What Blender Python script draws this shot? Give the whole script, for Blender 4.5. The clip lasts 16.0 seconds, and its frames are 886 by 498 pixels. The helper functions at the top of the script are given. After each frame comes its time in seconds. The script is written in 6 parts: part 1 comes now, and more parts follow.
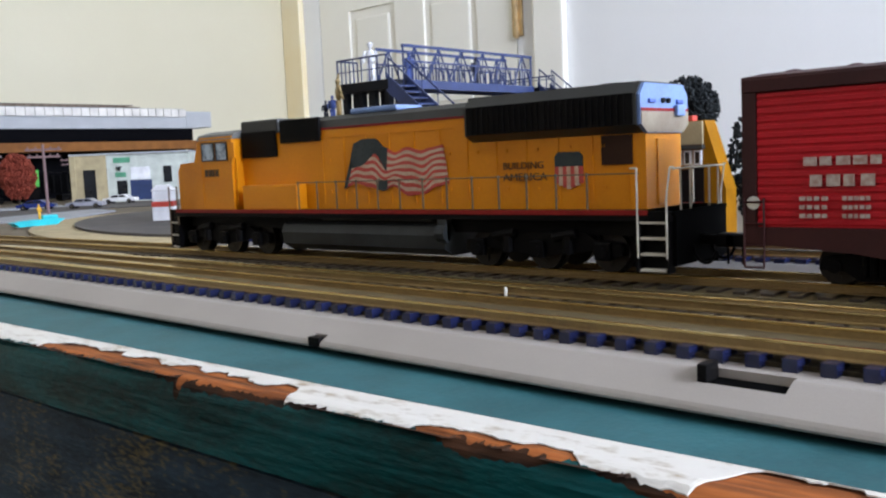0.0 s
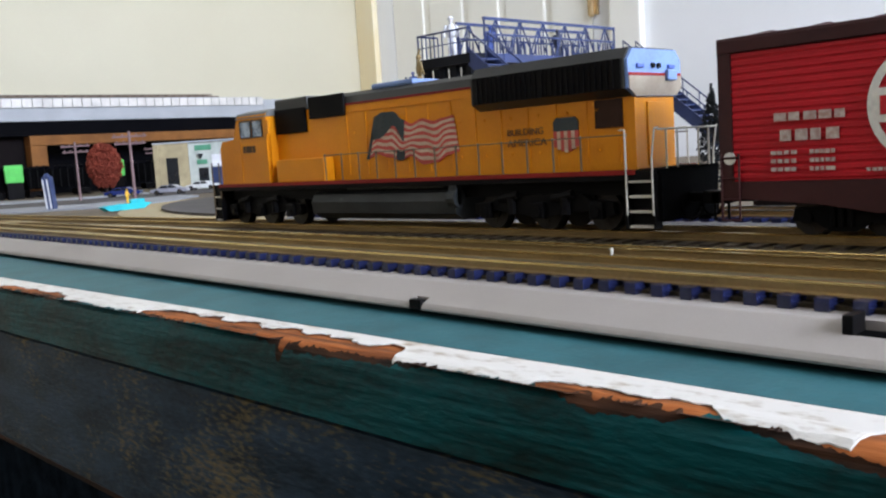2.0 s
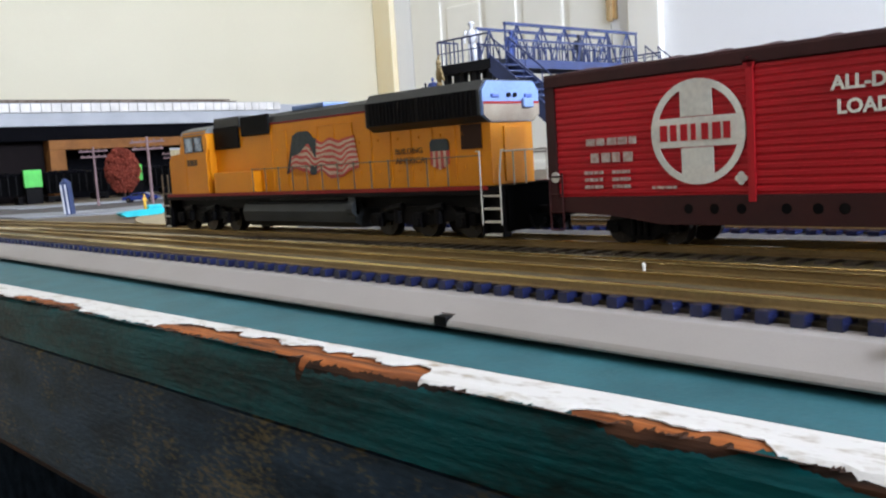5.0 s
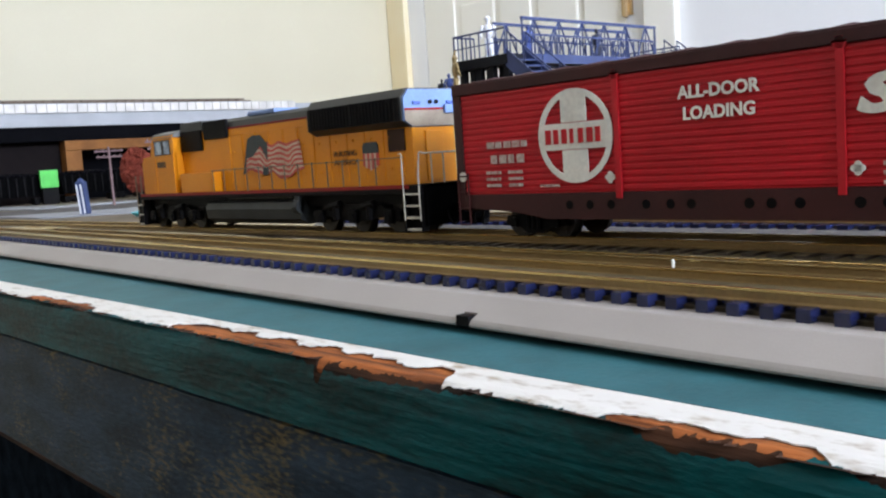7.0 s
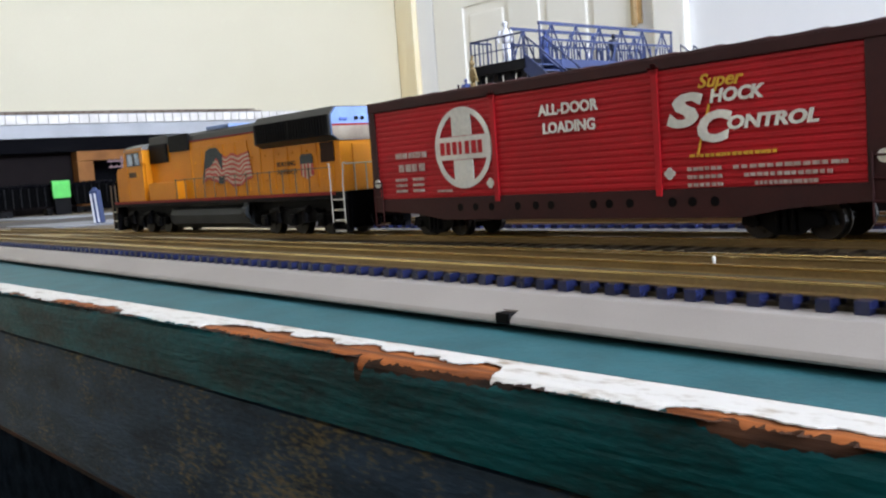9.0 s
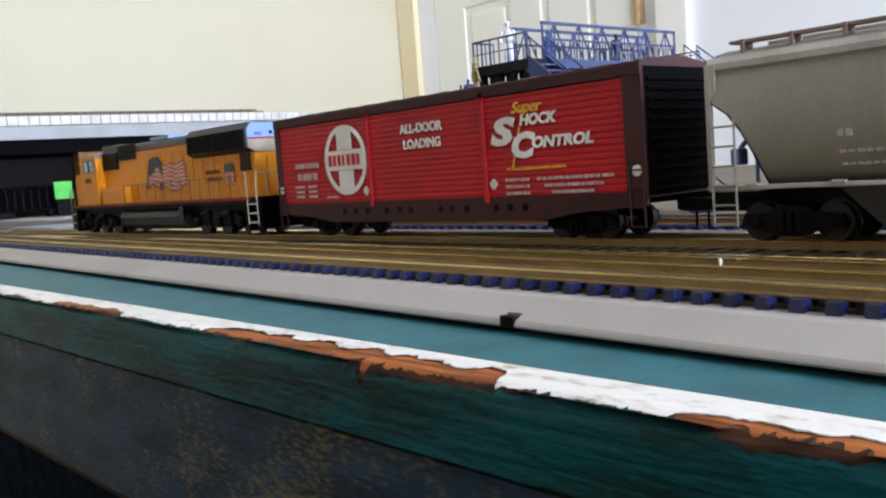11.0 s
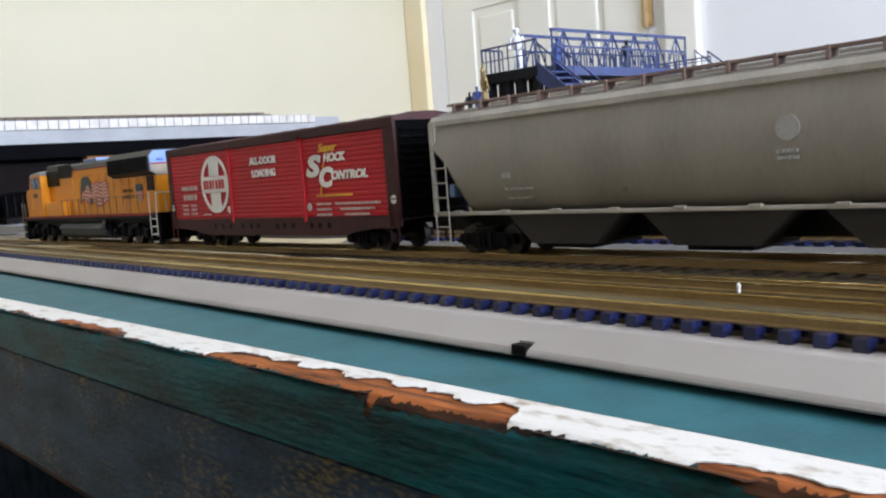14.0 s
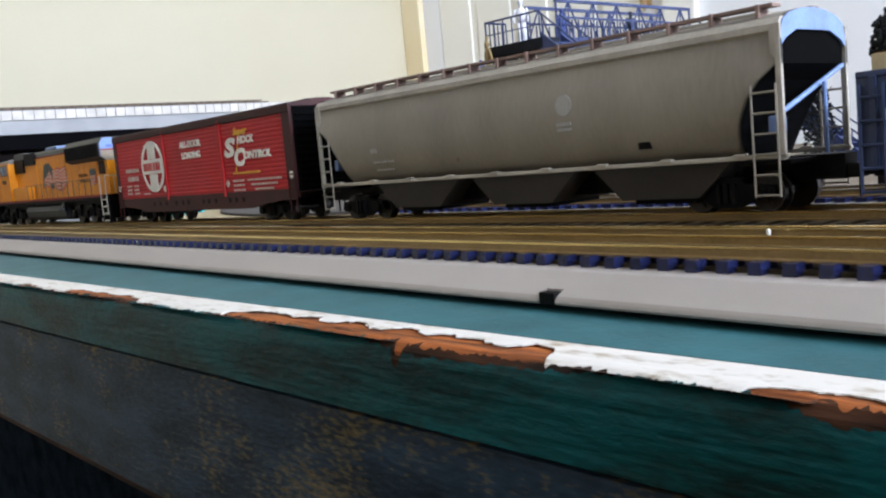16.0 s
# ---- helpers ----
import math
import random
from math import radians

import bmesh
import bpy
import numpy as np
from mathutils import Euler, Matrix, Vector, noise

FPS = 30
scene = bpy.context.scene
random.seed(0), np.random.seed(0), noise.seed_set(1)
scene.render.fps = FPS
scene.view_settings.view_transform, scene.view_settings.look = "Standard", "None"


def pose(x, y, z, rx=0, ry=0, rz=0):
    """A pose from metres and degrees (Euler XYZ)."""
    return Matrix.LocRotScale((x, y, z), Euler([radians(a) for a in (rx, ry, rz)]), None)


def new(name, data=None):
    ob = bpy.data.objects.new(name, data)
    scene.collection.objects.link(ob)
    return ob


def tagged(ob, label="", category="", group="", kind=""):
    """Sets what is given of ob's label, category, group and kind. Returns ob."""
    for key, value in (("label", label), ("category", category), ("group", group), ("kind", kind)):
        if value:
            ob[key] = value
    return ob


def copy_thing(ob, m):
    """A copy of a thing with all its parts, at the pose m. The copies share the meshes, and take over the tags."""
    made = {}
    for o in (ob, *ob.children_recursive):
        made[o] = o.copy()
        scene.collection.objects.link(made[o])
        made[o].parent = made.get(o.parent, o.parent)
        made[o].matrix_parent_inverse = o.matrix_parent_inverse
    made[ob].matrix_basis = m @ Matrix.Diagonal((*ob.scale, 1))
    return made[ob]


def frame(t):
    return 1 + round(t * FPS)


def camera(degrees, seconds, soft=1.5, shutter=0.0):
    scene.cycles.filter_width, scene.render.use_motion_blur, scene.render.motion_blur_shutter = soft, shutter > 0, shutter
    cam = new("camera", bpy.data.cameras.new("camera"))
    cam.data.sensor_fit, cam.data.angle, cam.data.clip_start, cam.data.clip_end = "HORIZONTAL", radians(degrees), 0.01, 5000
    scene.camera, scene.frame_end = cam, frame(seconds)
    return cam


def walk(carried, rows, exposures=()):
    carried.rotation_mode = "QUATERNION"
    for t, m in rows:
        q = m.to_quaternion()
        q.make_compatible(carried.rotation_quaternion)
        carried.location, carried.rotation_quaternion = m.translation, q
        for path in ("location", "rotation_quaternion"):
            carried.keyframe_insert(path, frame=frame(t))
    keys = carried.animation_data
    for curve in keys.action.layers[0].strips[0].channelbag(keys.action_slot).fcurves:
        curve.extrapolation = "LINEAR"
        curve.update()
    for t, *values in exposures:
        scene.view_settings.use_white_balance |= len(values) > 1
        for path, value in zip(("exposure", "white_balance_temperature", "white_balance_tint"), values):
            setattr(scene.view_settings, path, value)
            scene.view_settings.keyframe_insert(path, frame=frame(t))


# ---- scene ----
# One lens; the way of a hand-held camera beside a model railway.
def aim(x, y, z, yaw, pitch, roll):
    """Eye, heading to the left of +y, tilt up and lean, in metres and degrees."""
    return pose(x, y, z, 0, 0, yaw) @ pose(0, 0, 0, 90 + pitch, 0, 0) @ pose(0, 0, 0, 0, 0, roll)


cam = camera(52.48, 16.0, soft=2.2)
PATH = [
    (0, aim(0.1186, -0.2397, 0.0461, 41.18, -5.61, -2.61)),
    (0.5, aim(0.1174, -0.2390, 0.0452, 41.28, -5.15, -2.86)),
    (1, aim(0.1141, -0.2399, 0.0438, 41.89, -4.47, -3.21)),
    (1.5, aim(0.1126, -0.2402, 0.0414, 42.78, -5.08, -3.22)),
    (2, aim(0.1075, -0.2393, 0.0390, 45.89, -6.22, -3.73)),
    (2.5, aim(0.1067, -0.2388, 0.0407, 46.57, -6.23, -3.73)),
    (3, aim(0.1047, -0.2365, 0.0437, 46.35, -5.70, -3.66)),
    (3.5, aim(0.1054, -0.2349, 0.0446, 46.20, -5.40, -3.92)),
    (4, aim(0.1044, -0.2352, 0.0439, 46.48, -5.48, -3.93)),
    (4.5, aim(0.1022, -0.2355, 0.0415, 46.67, -5.71, -3.74)),
    (7, aim(0.0936, -0.2316, 0.0398, 47.83, -5.92, -3.99)),
    (7.5, aim(0.0927, -0.2314, 0.0422, 47.82, -4.65, -4.25)),
    (8, aim(0.0914, -0.2332, 0.0403, 47.53, -4.77, -4.30)),
    (8.5, aim(0.0898, -0.2345, 0.0377, 47.75, -5.10, -4.30)),
    (9, aim(0.0867, -0.2352, 0.0369, 48.26, -5.22, -4.24)),
    (9.5, aim(0.0861, -0.2352, 0.0372, 48.26, -5.13, -4.27)),
    (12, aim(0.0824, -0.2332, 0.0370, 48.85, -5.38, -4.44)),
    (12.5, aim(0.0811, -0.2335, 0.0354, 49.15, -5.48, -4.55)),
    (13, aim(0.0809, -0.2325, 0.0377, 48.93, -5.35, -4.38)),
    (13.5, aim(0.0818, -0.2314, 0.0403, 48.78, -5.01, -4.43)),
    (14, aim(0.0800, -0.2295, 0.0421, 48.90, -5.09, -4.42)),
    (14.5, aim(0.0785, -0.2321, 0.0390, 49.12, -5.40, -4.28)),
    (15, aim(0.0762, -0.2328, 0.0354, 49.43, -5.45, -4.61)),
    (15.5, aim(0.0746, -0.2332, 0.0342, 49.68, -5.60, -4.78)),
    (16, aim(0.0729, -0.2318, 0.0335, 48.83, -5.82, -5.30)),
]
walk(cam, PATH, exposures=[(0.0, -0.08), (2.5, 0.0), (7.0, 0.08), (16.0, 0.10)])

# ---- world and light: a large window in the end wall and an unseen fill window added behind the viewer ----
world = bpy.data.worlds.new("daylight")
scene.world = world
world.use_nodes = True
wn = world.node_tree.nodes
sky = wn.new("ShaderNodeTexSky")
sky.sky_type, sky.sun_disc = "NISHITA", False
sky.sun_elevation, sky.sun_rotation = radians(48), radians(200)
wn["Background"].inputs[1].default_value = 0.12
world.node_tree.links.new(sky.outputs[0], wn["Background"].inputs[0])

WIN = (2.6, -0.75, 1.25, 0.72, 1.67)      # wall x, opening y0..y1, z0..z1


def window_light(name, x, y, z, turn, w, h, power, colour):
    lamp = bpy.data.lights.new(name, "AREA")
    lamp.shape, lamp.size, lamp.size_y, lamp.energy, lamp.color = "RECTANGLE", w, h, power, colour
    ob = new(name, lamp)
    ob.matrix_world = turn
    ob.location = (x, y, z)
    return ob


window_light("window_daylight", WIN[0] - 0.02, (WIN[1] + WIN[2]) / 2, (WIN[3] + WIN[4]) / 2,
             pose(0, 0, 0, 0, 90, 0), WIN[4] - WIN[3], WIN[2] - WIN[1], 205, (0.722, 0.806, 1.0))
# unseen fill window, added to lift the sides that face the viewer
WIN2 = (-2.4, -1.55, -0.35, 0.98, 1.62)   # wall y, opening x0..x1, z0..z1
window_light("window_daylight", (WIN2[1] + WIN2[2]) / 2, WIN2[0] + 0.02, (WIN2[3] + WIN2[4]) / 2,
             pose(0, 0, 0, 90, 0, 0), WIN2[2] - WIN2[1], WIN2[4] - WIN2[3], 7, (0.97, 0.95, 1.0))


# ---- materials ----
def mat(name, colour, rough=0.5, metal=0.0, other=None, scale=60.0, amount=0.5, bump=0.0, fine=900.0, coat=0.0, spec=0.5, island=0.0, stretch=None, specks=None, bias=0.0):
    """A surface with a second tone in cloudy patches, a fine grain and a little relief."""
    m = bpy.data.materials.new(name)
    m.use_nodes = True
    n, l = m.node_tree.nodes, m.node_tree.links
    b = n["Principled BSDF"]
    b.inputs["Roughness"].default_value, b.inputs["Metallic"].default_value = rough, metal
    b.inputs["Coat Weight"].default_value = coat
    b.inputs["Specular IOR Level"].default_value = spec
    other = other or [c * 0.72 for c in colour]
    co = n.new("ShaderNodeTexCoord")
    big = n.new("ShaderNodeTexNoise")
    big.inputs["Scale"].default_value, big.inputs["Detail"].default_value = scale, 6
    small = n.new("ShaderNodeTexNoise")
    small.inputs["Scale"].default_value, small.inputs["Detail"].default_value = fine, 4
    at = co.outputs["Object"]
    if stretch:
        mp = n.new("ShaderNodeMapping")
        mp.inputs["Scale"].default_value = stretch
        l.new(at, mp.inputs["Vector"])
        at = mp.outputs[0]
    for t in (big, small):
        l.new(at, t.inputs["Vector"])
    add = n.new("ShaderNodeMath")
    add.operation = "MULTIPLY_ADD"
    add.inputs[1].default_value = 0.45
    l.new(small.outputs[0], add.inputs[0]), l.new(big.outputs[0], add.inputs[2])
    ramp = n.new("ShaderNodeValToRGB")
    ramp.color_ramp.elements[0].position, ramp.color_ramp.elements[1].position = 0.72 - 0.35 * amount + bias, 0.72 + 0.35 * amount + bias
    ramp.color_ramp.elements[0].color, ramp.color_ramp.elements[1].color = (*other, 1), (*colour, 1)
    l.new(add.outputs[0], ramp.inputs[0])
    out = ramp.outputs[0]
    if specks:
        dots, where, mix = n.new("ShaderNodeTexNoise"), n.new("ShaderNodeTexNoise"), n.new("ShaderNodeMix")
        dots.inputs["Scale"].default_value, dots.inputs["Detail"].default_value = 950, 6
        where.inputs["Scale"].default_value, where.inputs["Detail"].default_value = 38, 5
        l.new(at, dots.inputs["Vector"]), l.new(co.outputs["Object"], where.inputs["Vector"])
        both, gate = n.new("ShaderNodeMath"), n.new("ShaderNodeMapRange")
        both.operation = "ADD"
        l.new(dots.outputs[0], both.inputs[0]), l.new(where.outputs[0], both.inputs[1])
        gate.inputs["From Min"].default_value, gate.inputs["From Max"].default_value, gate.inputs["To Max"].default_value = 1.06, 1.30, 0.60
        l.new(both.outputs[0], gate.inputs["Value"])
        mix.data_type = "RGBA"
        mix.inputs["B"].default_value = (*specks, 1)
        l.new(gate.outputs[0], mix.inputs["Factor"]), l.new(out, mix.inputs["A"])
        out = mix.outputs["Result"]
    if island:
        info = n.new("ShaderNodeObjectInfo")
        hue = n.new("ShaderNodeHueSaturation")
        mul = n.new("ShaderNodeMath")
        mul.operation = "MULTIPLY_ADD"
        mul.inputs[1].default_value, mul.inputs[2].default_value = island, 1 - island / 2
        l.new(info.outputs["Random"], mul.inputs[0]), l.new(mul.outputs[0], hue.inputs["Value"]), l.new(out, hue.inputs["Color"])
        out = hue.outputs[0]
    l.new(out, b.inputs["Base Color"])
    if bump:
        bp = n.new("ShaderNodeBump")
        bp.inputs["Strength"].default_value, bp.inputs["Distance"].default_value = bump, 0.0006
        l.new(add.outputs[0], bp.inputs["Height"]), l.new(bp.outputs[0], b.inputs["Normal"])
    return m


def glass(name):
    m = bpy.data.materials.new(name)
    m.use_nodes = True
    b = m.node_tree.nodes["Principled BSDF"]
    b.inputs["Transmission Weight"].default_value, b.inputs["Roughness"].default_value = 1.0, 0.05
    b.inputs["Base Color"].default_value = (0.8, 0.85, 0.9, 1)
    return m


M = dict(
    yellow=mat("armour_yellow_plastic", (0.75, 0.275, 0.002), 0.42, other=(0.62, 0.20, 0.002), scale=40, amount=0.9, spec=0.3),
    loco_grey=mat("dark_grey_roof", (0.028, 0.028, 0.025), 0.5, scale=80),
    black=mat("black_plastic", (0.0026, 0.0026, 0.0034), 0.5, other=(0.006, 0.005, 0.0045), scale=120, spec=0.08),
    tank=mat("fuel_tank_grey", (0.036, 0.040, 0.041), 0.45, other=(0.02, 0.022, 0.022), scale=60, spec=0.25),
    red_line=mat("red_sill_stripe", (0.26, 0.012, 0.010), 0.5, spec=0.2),
    rail_white=mat("white_handrail", (0.62, 0.58, 0.48), 0.5),
    rail_tan=mat("weathered_handrail", (0.13, 0.09, 0.05), 0.5),
    # blue window light on ends and hatch, put into the base colour
    pale=mat("end_paint_with_blue_light", (0.17, 0.27, 0.50), 0.35, other=(0.12, 0.18, 0.34)),
    roof_light=mat("cab_roof_grey", (0.15, 0.15, 0.14), 0.5),
    # pale pane colour stands in for daylight seen through the cab
    window_pale=mat("cab_window_painted_bright", (0.42, 0.50, 0.58), 0.08, other=(0.10, 0.13, 0.17), scale=160, amount=0.3),
    grille=mat("brown_grille", (0.035, 0.013, 0.006), 0.7, spec=0.2),
    wheel=mat("wheel_steel", (0.045, 0.040, 0.036), 0.4, metal=0.8),
    flag_blue=mat("flag_navy", (0.010, 0.022, 0.026), 0.5, other=(0.022, 0.032, 0.032), scale=300),
    flag_red=mat("flag_red", (0.55, 0.06, 0.04), 0.5),
    flag_white=mat("flag_white", (0.60, 0.44, 0.32), 0.5, other=(0.45, 0.30, 0.20), scale=200),
    box_red=mat("boxcar_red", (0.48, 0.006, 0.014), 0.5, other=(0.36, 0.004, 0.009), scale=30, spec=0.36),
    box_brown=mat("boxcar_brown", (0.042, 0.006, 0.005), 0.6, other=(0.026, 0.004, 0.004), scale=50, spec=0.35),
    ink_white=mat("white_lettering", (0.80, 0.78, 0.68), 0.6),
    ink_grey=mat("worn_white_lettering", (0.52, 0.44, 0.38), 0.6, other=(0.36, 0.22, 0.18), scale=700),
    ink_yellow=mat("yellow_lettering", (0.75, 0.42, 0.03), 0.6),
    ink_black=mat("black_lettering", (0.10, 0.045, 0.008), 0.6),
    hop=mat("hopper_grey", (0.275, 0.245, 0.195), 0.55, other=(0.190, 0.168, 0.132), scale=45, amount=0.8, stretch=(1, 1, 0.25)),
    # hopper grey darkened: the shade under the car put into colour
    hop_dark=mat("hopper_grey_in_shade", (0.034, 0.029, 0.024), 0.6, spec=0.2),
    # also the black painted in for shade in hopper ends and slot
    end_black=mat("flat_black_ends_and_shade", (0.0016, 0.0016, 0.0018), 0.8, spec=0.03),
    hop_pale=mat("hopper_sill", (0.40, 0.365, 0.30), 0.5),
    hop_faint=mat("faded_hopper_print", (0.36, 0.35, 0.32), 0.5),
    walk_brown=mat("roofwalk_brown", (0.22, 0.14, 0.11), 0.6),
    blue_car=mat("navy_car_paint", (0.02, 0.035, 0.09), 0.45),
    # blue in the base colour imitates the sky sheen on black ties
    tie=mat("black_tie_with_blue_sheen", (0.008, 0.011, 0.040), 0.25, other=(0.014, 0.018, 0.058), scale=200, island=0.5),
    tie_brown=mat("brown_tie", (0.05, 0.034, 0.02), 0.5, other=(0.035, 0.025, 0.018), scale=200, island=0.5),
    brass=mat("brass_railhead", (0.92, 0.70, 0.30), 0.22, metal=1.0, other=(0.62, 0.43, 0.16), scale=40, amount=0.8),
    rail_side=mat("tarnished_brown_rail", (0.34, 0.225, 0.085), 0.40, metal=0.4, other=(0.17, 0.11, 0.042), scale=60, amount=0.8),
    steel=mat("nickel_rail", (0.45, 0.43, 0.40), 0.25, metal=1.0),
    roadbed=mat("grey_plastic_roadbed", (0.335, 0.298, 0.262), 0.55, other=(0.285, 0.250, 0.218), scale=25, amount=0.9, bump=0.1, fine=2500),
    teal=mat("teal_painted_board", (0.022, 0.112, 0.124), 0.6, other=(0.014, 0.078, 0.086), scale=60, bump=0.5),
    white_paint=mat("worn_white_paint", (0.63, 0.595, 0.53), 0.55, other=(0.33, 0.26, 0.17), scale=230, amount=0.30, bump=0.5, bias=-0.14, stretch=(0.5, 1, 1)),
    wood=mat("bare_splintered_wood", (0.36, 0.108, 0.026), 0.7, other=(0.060, 0.017, 0.006), scale=210, amount=0.42, bump=1.0, bias=0.0, spec=0.2, stretch=(0.09, 1, 1)),
    green_paint=mat("dark_green_board_paint", (0.001, 0.054, 0.055), 0.48, other=(0.003, 0.013, 0.011), scale=95, amount=0.42, bump=1.0, spec=0.12, stretch=(0.35, 1, 1), bias=-0.03),
    dark_board=mat("dark_rough_board", (0.024, 0.046, 0.070), 0.55, other=(0.004, 0.009, 0.014), scale=110, amount=0.6, bump=1.0, spec=0.12, stretch=(0.3, 1, 1), specks=(0.20, 0.14, 0.04)),
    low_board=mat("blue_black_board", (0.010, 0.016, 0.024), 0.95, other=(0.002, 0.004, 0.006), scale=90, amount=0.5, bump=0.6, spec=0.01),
    stain=mat("dark_weathered_wood", (0.050, 0.020, 0.009), 0.75, other=(0.015, 0.009, 0.006), scale=150, amount=0.4, bump=0.9, spec=0.1, stretch=(0.2, 1, 1)),
    soil=mat("olive_ground_cover", (0.135, 0.098, 0.038), 0.55, other=(0.042, 0.030, 0.013), scale=70, amount=0.7, bump=0.8, stretch=(0.35, 1, 1)),
    # dark tone standing in for the shadow along the rails
    rail_shade=mat("rail_shade_ground", (0.05, 0.038, 0.02), 0.9, other=(0.015, 0.012, 0.008), scale=400, spec=0.1),
    tan=mat("tan_sand_cover", (0.46, 0.37, 0.21), 0.9, other=(0.34, 0.27, 0.15), scale=60, bump=0.5),
    asphalt=mat("grey_model_asphalt", (0.06, 0.055, 0.055), 0.8, other=(0.085, 0.075, 0.07), scale=30, bump=0.3),
    street=mat("pale_model_street", (0.32, 0.33, 0.35), 0.7, other=(0.25, 0.26, 0.28), scale=20),
    table_far=mat("brown_table_cover", (0.16, 0.12, 0.075), 0.85, other=(0.10, 0.08, 0.05), scale=15, bump=0.4),
    bridge=mat("blue_plastic_bridge", (0.024, 0.042, 0.135), 0.4, other=(0.018, 0.03, 0.09), scale=120),
    bridge_dark=mat("dark_bridge_support", (0.008, 0.009, 0.014), 0.5, spec=0.15),
    wall=mat("cream_wall_paint", (0.67, 0.62, 0.46), 0.7, other=(0.645, 0.595, 0.435), scale=3, fine=200, bump=0.05),
    wall_dim=mat("tan_wall_low_bounce", (0.22, 0.18, 0.13), 0.7, other=(0.19, 0.16, 0.12), scale=3, fine=200),
    wall_white=mat("white_wall_paint", (0.90, 0.90, 0.89), 0.7, other=(0.88, 0.88, 0.87), scale=3, fine=200, bump=0.05),
    door=mat("white_door_paint", (0.93, 0.90, 0.81), 0.45, other=(0.91, 0.88, 0.78), scale=4, fine=150),
    casing=mat("yellowed_casing", (0.87, 0.72, 0.43), 0.55, other=(0.88, 0.78, 0.54), scale=6),
    hinge=mat("brass_hinge", (0.55, 0.40, 0.22), 0.35, metal=0.8),
    ceiling=mat("ceiling_white", (0.80, 0.79, 0.76), 0.8, scale=4),
    floor=mat("brown_floor", (0.10, 0.075, 0.055), 0.5, scale=8),
    concrete=mat("grey_viaduct_girder", (0.42, 0.43, 0.44), 0.6, other=(0.36, 0.37, 0.38), scale=20),
    parapet=mat("white_parapet", (0.80, 0.76, 0.70), 0.6, scale=30),
    track_brown=mat("brown_upper_track", (0.20, 0.15, 0.11), 0.7),
    # near-black for coal, and for the viaduct's shade put into colour
    under=mat("viaduct_shade_and_coal_black", (0.0018, 0.0018, 0.003), 0.7, spec=0.05),
    # grey roadbed darkened for the train's shadow over the far track
    bed_far=mat("grey_roadbed_in_train_shade", (0.13, 0.12, 0.115), 0.6, other=(0.09, 0.085, 0.08), scale=40, amount=0.9),
    end_cream=mat("dull_cream_end_paint", (0.30, 0.25, 0.18), 0.5, other=(0.22, 0.17, 0.12), scale=120),
    timber=mat("orange_timber", (0.26, 0.105, 0.025), 0.6, other=(0.17, 0.065, 0.016), scale=30, spec=0.2),
    dark_wood=mat("dark_brown_panel", (0.007, 0.004, 0.004), 0.7, spec=0.1),
    pole=mat("mauve_brown_pole", (0.20, 0.12, 0.12), 0.6),
    leaf_red=mat("rust_red_foliage", (0.27, 0.042, 0.018), 0.8, other=(0.15, 0.022, 0.010), scale=120, amount=0.7),
    bark=mat("dark_bark", (0.05, 0.03, 0.02), 0.8),
    leaf_dark=mat("dark_green_foliage", (0.010, 0.014, 0.016), 0.9, scale=120),
    aqua=mat("aqua_plastic", (0.02, 0.50, 0.56), 0.4),
    car_white=mat("white_car_paint", (0.78, 0.78, 0.76), 0.25, coat=0.5),
    car_blue=mat("blue_car_paint", (0.02, 0.035, 0.16), 0.25, coat=0.5),
    car_grey=mat("silver_car_paint", (0.30, 0.30, 0.34), 0.3, coat=0.5),
    window_dark=mat("dark_window_glass", (0.015, 0.017, 0.02), 0.1),
    cream_wall=mat("cream_model_wall", (0.46, 0.38, 0.22), 0.7, scale=60),
    pale_wall=mat("pale_green_model_wall", (0.56, 0.60, 0.54), 0.7, scale=60),
    sign_green=mat("green_sign", (0.10, 0.34, 0.20), 0.5),
    lime=mat("bright_green_panel", (0.10, 0.62, 0.09), 0.5),
    navy=mat("navy_plastic", (0.03, 0.05, 0.13), 0.4),
    skin=mat("plain_figure_plastic", (0.52, 0.36, 0.22), 0.6),
    fig_white=mat("white_figure_plastic", (0.80, 0.80, 0.82), 0.5),
    fig_tan=mat("tan_figure_plastic", (0.34, 0.24, 0.10), 0.6),
    fig_blue=mat("blue_figure_plastic", (0.07, 0.12, 0.40), 0.5),
    fig_dark=mat("dark_figure_plastic", (0.03, 0.035, 0.06), 0.5),
    yellow_far=mat("yellow_model_paint", (0.30, 0.125, 0.002), 0.6, spec=0.1),
    glass=glass("clear_pane"),
)


# ---- mesh helpers ----
def box(bm, x0, x1, y0, y1, z0, z1, bevel=0.0):
    m = Matrix.Translation(((x0 + x1) / 2, (y0 + y1) / 2, (z0 + z1) / 2)) @ Matrix.Diagonal((abs(x1 - x0), abs(y1 - y0), abs(z1 - z0), 1))
    vs = bmesh.ops.create_cube(bm, size=1, matrix=m)["verts"]
    if bevel:
        es = list({e for v in vs for e in v.link_edges})
        bmesh.ops.bevel(bm, geom=es, offset=bevel, segments=2, affect="EDGES", profile=0.6)
    return bm


def tube(bm, a, b, r, n=8, r2=None):
    a, b = Vector(a), Vector(b)
    d = b - a
    m = Matrix.Translation((a + b) / 2) @ d.to_track_quat("Z", "Y").to_matrix().to_4x4()
    bmesh.ops.create_cone(bm, cap_ends=True, segments=n, radius1=r, radius2=r if r2 is None else r2, depth=d.length, matrix=m)
    return bm


